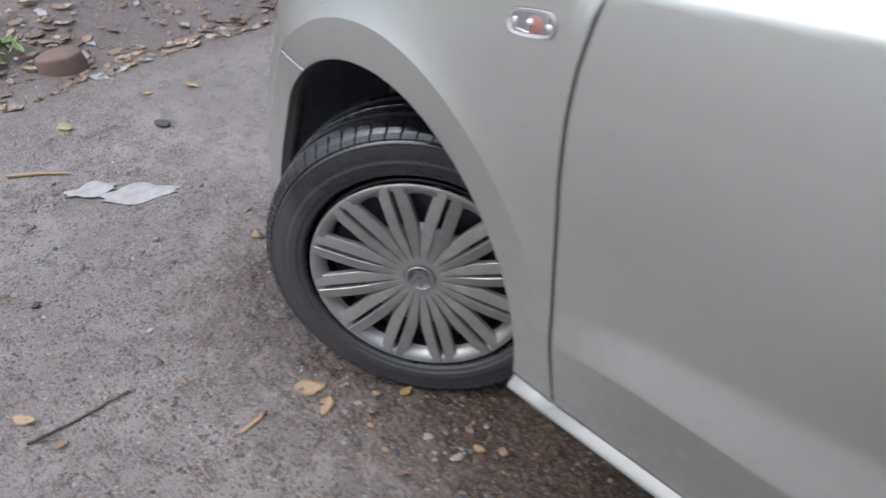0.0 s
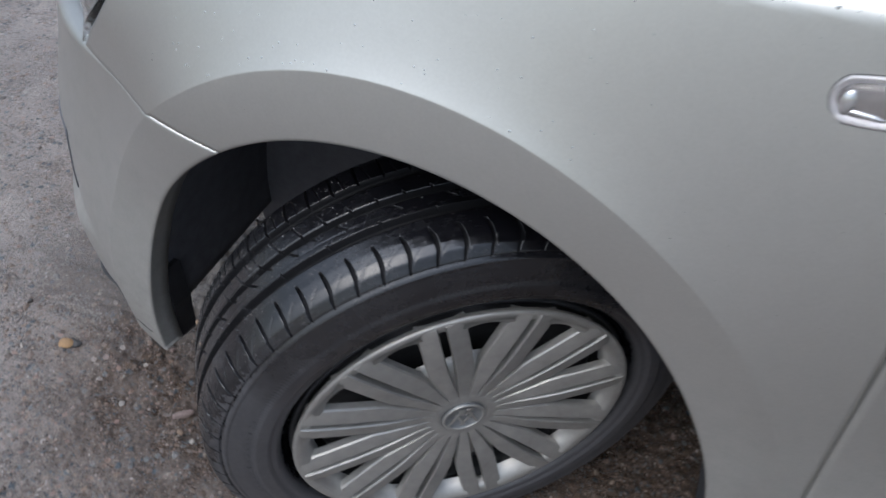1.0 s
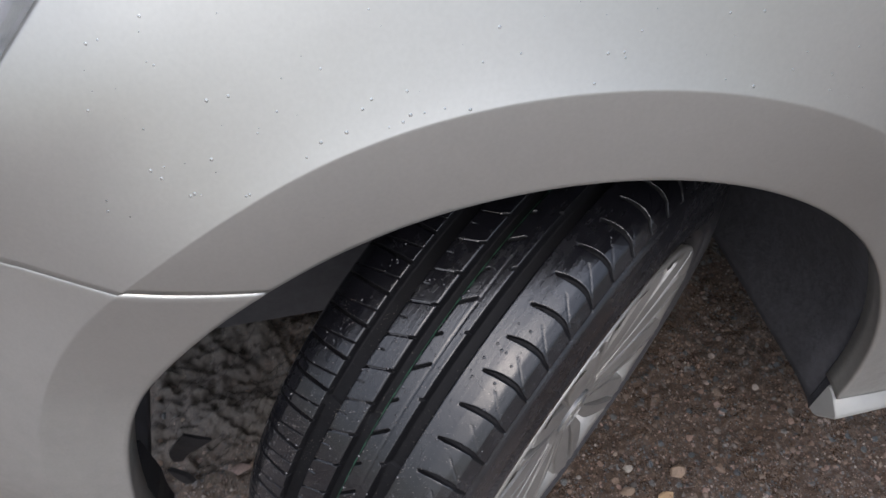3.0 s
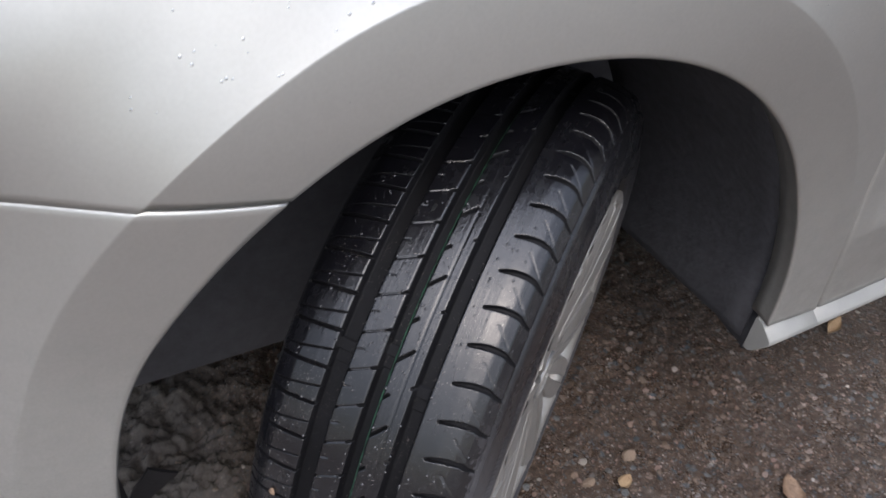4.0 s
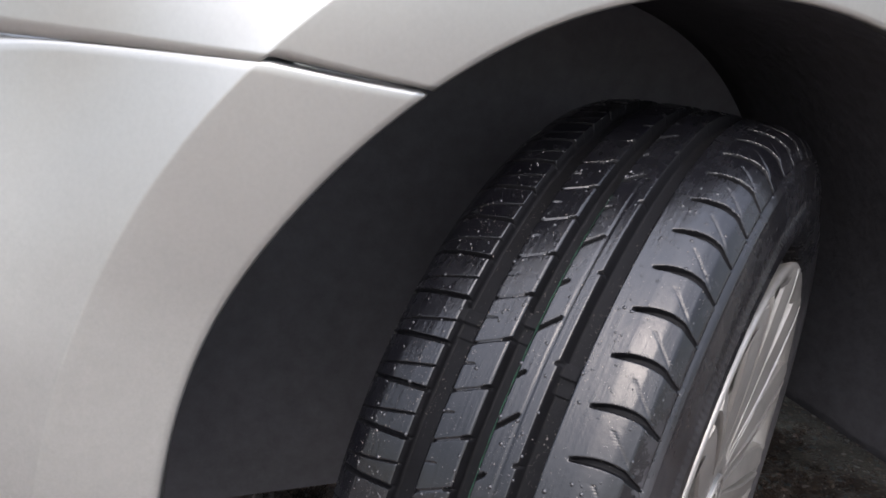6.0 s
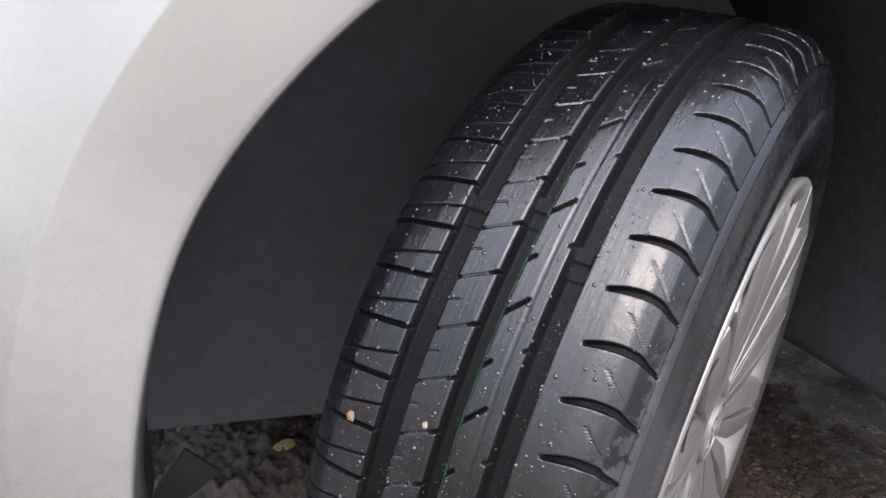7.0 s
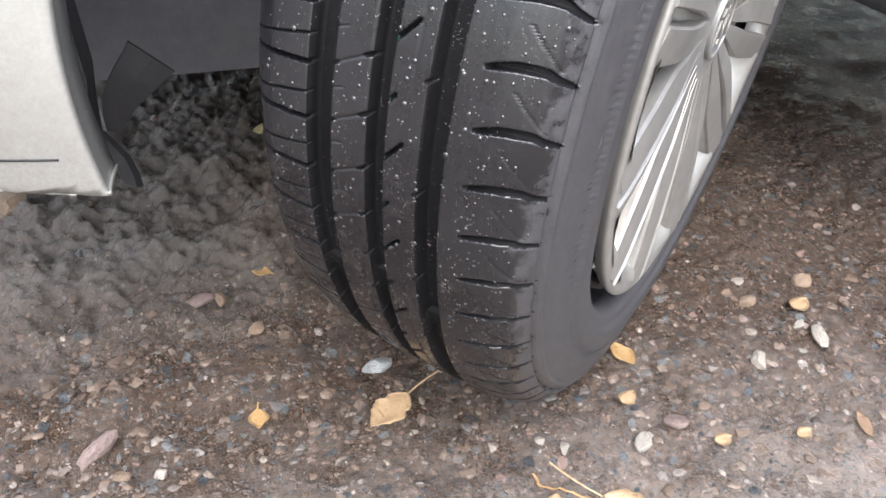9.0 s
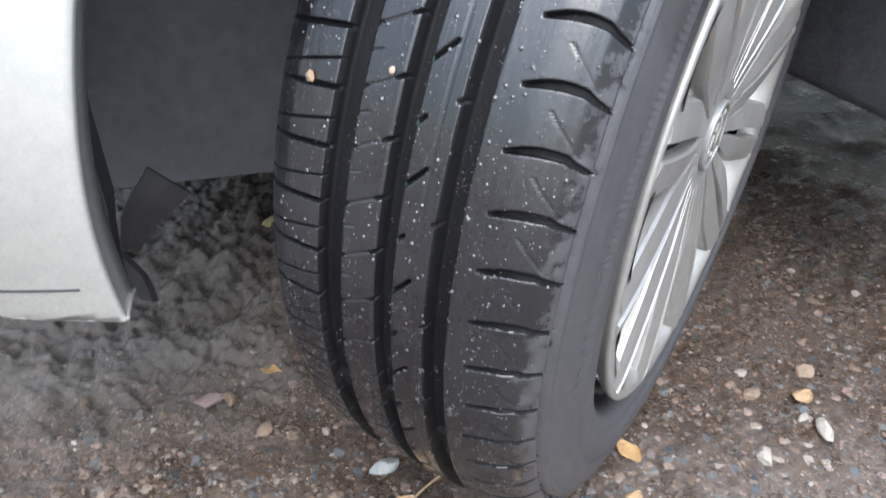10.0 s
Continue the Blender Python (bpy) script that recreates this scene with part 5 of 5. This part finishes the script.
# ---- verge ----
def build_verge():
    rng = random.Random(21)
    kinds = [leaf_mesh("litter_leaf", 0.07, 0.045, m, 30 + k, 3, 0.2) for k, m in enumerate((LITTER, LEAF_BROWN, LEAF_TAN, PAPER))]
    verts, faces, mats = [], [], []
    co = [np.array([tuple(v.co) for v in me.vertices]) for me in kinds]
    fc = [[tuple(p.vertices) for p in me.polygons] for me in kinds]
    for _ in range(2800):
        y = rng.uniform(-1.2, 3.2)
        x = -1.93 - rng.random() ** 1.5 * 2.0 - 0.10 * math.sin(2 * y)
        k = rng.choice((0, 0, 1, 1, 1, 2, 3)) if rng.random() < 0.95 else 3
        m = np.array(pose(x, y, float(ground_height(np.array(x), np.array(y))) + 0.005, rng.uniform(-14, 14), rng.uniform(-14, 14), rng.uniform(0, 360)) @ Matrix.Scale(0.30 + 0.75 * rng.random() ** 1.6, 4))
        base = len(verts)
        verts += (co[k] @ m[:3, :3].T + m[:3, 3]).tolist()
        faces += [tuple(v + base for v in f) for f in fc[k]]
        mats += [k] * len(fc[k])
    me = bpy.data.meshes.new("leaf_litter")
    me.from_pydata(verts, [], faces)
    for k in kinds:
        me.materials.append(k.materials[0])
    me.polygons.foreach_set("material_index", mats)
    me.shade_smooth()
    tagged(new("leaf_litter", me), "brown and tan fallen leaves on the verge", "leaves", kind="stuff")


def build_stump():
    pts, n = [], 28
    for r, z in ((0.084, -0.02), (0.086, 0.01), (0.082, 0.040), (0.081, 0.052), (0.077, 0.058), (0.04, 0.059), (0.001, 0.058)):
        for a in range(n):
            t = 2 * math.pi * a / n
            k = 1 + 0.05 * math.sin(3 * t) + 0.03 * math.sin(7 * t + z * 40)
            pts.append((r * k * math.cos(t), r * k * math.sin(t), z))
    ob = new("stump", mesh_of("stump", pts, grid_faces(7, n, loop_cols=True), BRICK))
    ob.matrix_world = pose(-2.12, 0.08, float(ground_height(np.array(-2.12), np.array(0.08))), 4, -5, 0)
    tagged(ob, "short cut brown tree stump at the road edge", "stump")


def build_weed():
    rng = random.Random(5)
    root = tagged(new("weed"), "small green weed beside the stump", "plant")
    root.matrix_world = pose(-2.30, -0.06, float(ground_height(np.array(-2.30), np.array(-0.06))))
    blade = leaf_mesh("leaf", 0.09, 0.025, GREENLEAF, 3, 0, 0.1)
    for k in range(16):
        part("leaf", blade, root, "", pose(rng.uniform(-0.05, 0.05), rng.uniform(-0.05, 0.05), 0.03, rng.uniform(-20, 20), rng.uniform(-70, -20), rng.uniform(0, 360)))


build_verge()
build_stump()
build_weed()


# ---- grit and water ----
def build_grit():
    rng = np.random.RandomState(9)
    ct, ch = rng.uniform(-35, 60, 150), rng.uniform(-0.145, -0.004, 150)
    k = rng.randint(0, 150, 6500)
    th = np.r_[ct[k] + rng.normal(0, 1.6, 6500), rng.uniform(-35, 62, 2600)]
    h = np.r_[ch[k] + rng.normal(0, 0.0045, 6500), rng.uniform(-0.148, 0.0, 2600)].clip(-0.15, 0.002)
    count = len(th)
    size = 0.00008 * (5.5 ** (rng.rand(count) ** 3.5))
    r = profile_radius(h) - tread_depth(th, h) + size * 0.4
    p = settle(tyre_point(th, h, r))
    octa = np.array([(1, 0, 0), (-1, 0, 0), (0, 1, 0), (0, -1, 0), (0, 0, 1), (0, 0, -1)], float)
    tri = np.array([(0, 2, 4), (2, 1, 4), (1, 3, 4), (3, 0, 4), (2, 0, 5), (1, 2, 5), (3, 1, 5), (0, 3, 5)])
    v = octa[None] * size[:, None, None] * rng.uniform(0.6, 1.3, (count, 6, 1)) + p[:, None]
    me = mesh_of("grit", v.reshape(-1, 3), (tri[None] + 6 * np.arange(count)[:, None, None]).reshape(-1, 3), GRIT, False)
    ob = tagged(new("grit", me), "pale grains of grit stuck to the wet tyre tread", "grit", kind="stuff")
    ob.matrix_world = WHEEL


def build_beads():
    """Round beads of water standing on the tread."""
    rng = np.random.RandomState(19)
    count = 1500
    th, h = rng.uniform(-30, 66, count), rng.uniform(-0.146, -0.002, count)
    keep = tread_depth(th, h) < 0.0003
    th, h = th[keep], h[keep]
    verts, faces = [], []
    for t, hh in zip(th, h):
        size = 0.0004 + 0.0010 * rng.rand() ** 3
        r = float(profile_radius(np.array(hh)))
        base = len(verts)
        verts.append(tyre_point(np.array(t), np.array(hh), np.array(r + 0.55 * size)))
        for wide, up in ((0.62, 0.42), (1.0, -0.05)):
            for i in range(8):
                c, sn = math.cos(i * math.pi / 4) * wide * size, math.sin(i * math.pi / 4) * wide * size
                verts.append(tyre_point(np.array(t + math.degrees(c / r)), np.array(hh + sn), np.array(r + up * size)))
        faces += [(base, base + 1 + i, base + 1 + (i + 1) % 8) for i in range(8)]
        faces += [(base + 1 + i, base + 9 + i, base + 9 + (i + 1) % 8, base + 1 + (i + 1) % 8) for i in range(8)]
    ob = new("water_beads", mesh_of("water_beads", settle(np.array(verts)), faces, BEAD))
    ob.matrix_world = WHEEL
    tagged(ob, "tiny clear water beads on the black tread", "water drops", kind="stuff")


def build_drops():
    rng = np.random.RandomState(15)
    verts, faces = [], []
    for k in range(5200):
        a, z = rng.uniform(-0.36, 0.29), 0.90 - 0.26 * rng.rand() ** 1.4
        near = np.hypot(a - CX, z - CZ)
        if near < 0.380 or near < FLARE + 0.012 and rng.rand() < 0.95:
            continue
        size = 0.00045 + 0.0015 * rng.rand() ** 4
        c = on_side(a, z, inset(np.array(a), np.array(z)))
        base = len(verts)
        verts.append(tuple(c + np.array((0, -0.42 * size, 0.08 * size))))
        for ring, (rr, out) in enumerate(((0.62, 0.33), (1.0, 0.0))):
            for i in range(8):
                t = i * math.pi / 4
                q = on_side(a + size * rr * math.cos(t), z + size * 1.15 * rr * math.sin(t), inset(np.array(a), np.array(z)) - size * out + 0.0001)
                verts.append(tuple(q))
        faces += [(base, base + 1 + i, base + 1 + (i + 1) % 8) for i in range(8)]
        faces += [(base + 1 + i, base + 9 + i, base + 9 + (i + 1) % 8, base + 1 + (i + 1) % 8) for i in range(8)]
    ob = new("water_drops", mesh_of("water_drops", verts, faces, WATER))
    tagged(ob, "small clear rain drops on the silver fender", "water drops", kind="stuff")


def stuck(name, th, h, size, material, label, category, seed):
    """A crumb that clings to the tread."""
    ob = new(name, stone_mesh(name, seed, material, 0.5))
    c = tyre_point(np.array(th), np.array(h), profile_radius(np.array(h)) + 0.3 * size)
    ob.matrix_world = WHEEL @ Matrix.Translation(Vector(c)) @ Matrix.Rotation(radians(th), 4, "Z") @ Matrix.Rotation(radians(90), 4, "Y")
    ob.scale = (size, size * 1.3, size)
    tagged(ob, label, category)


stuck("leaf_scrap", 16.4, -0.1334, 0.0042, LEAF_BROWN, "crumpled tan scrap of leaf stuck to the tread", "leaf", 91)
stuck("stone", 19.0, -0.0908, 0.0020, LITTER, "small pinkish stone stuck to the tread", "stone", 92)
build_grit()
build_beads()
build_drops()
loose_stones()
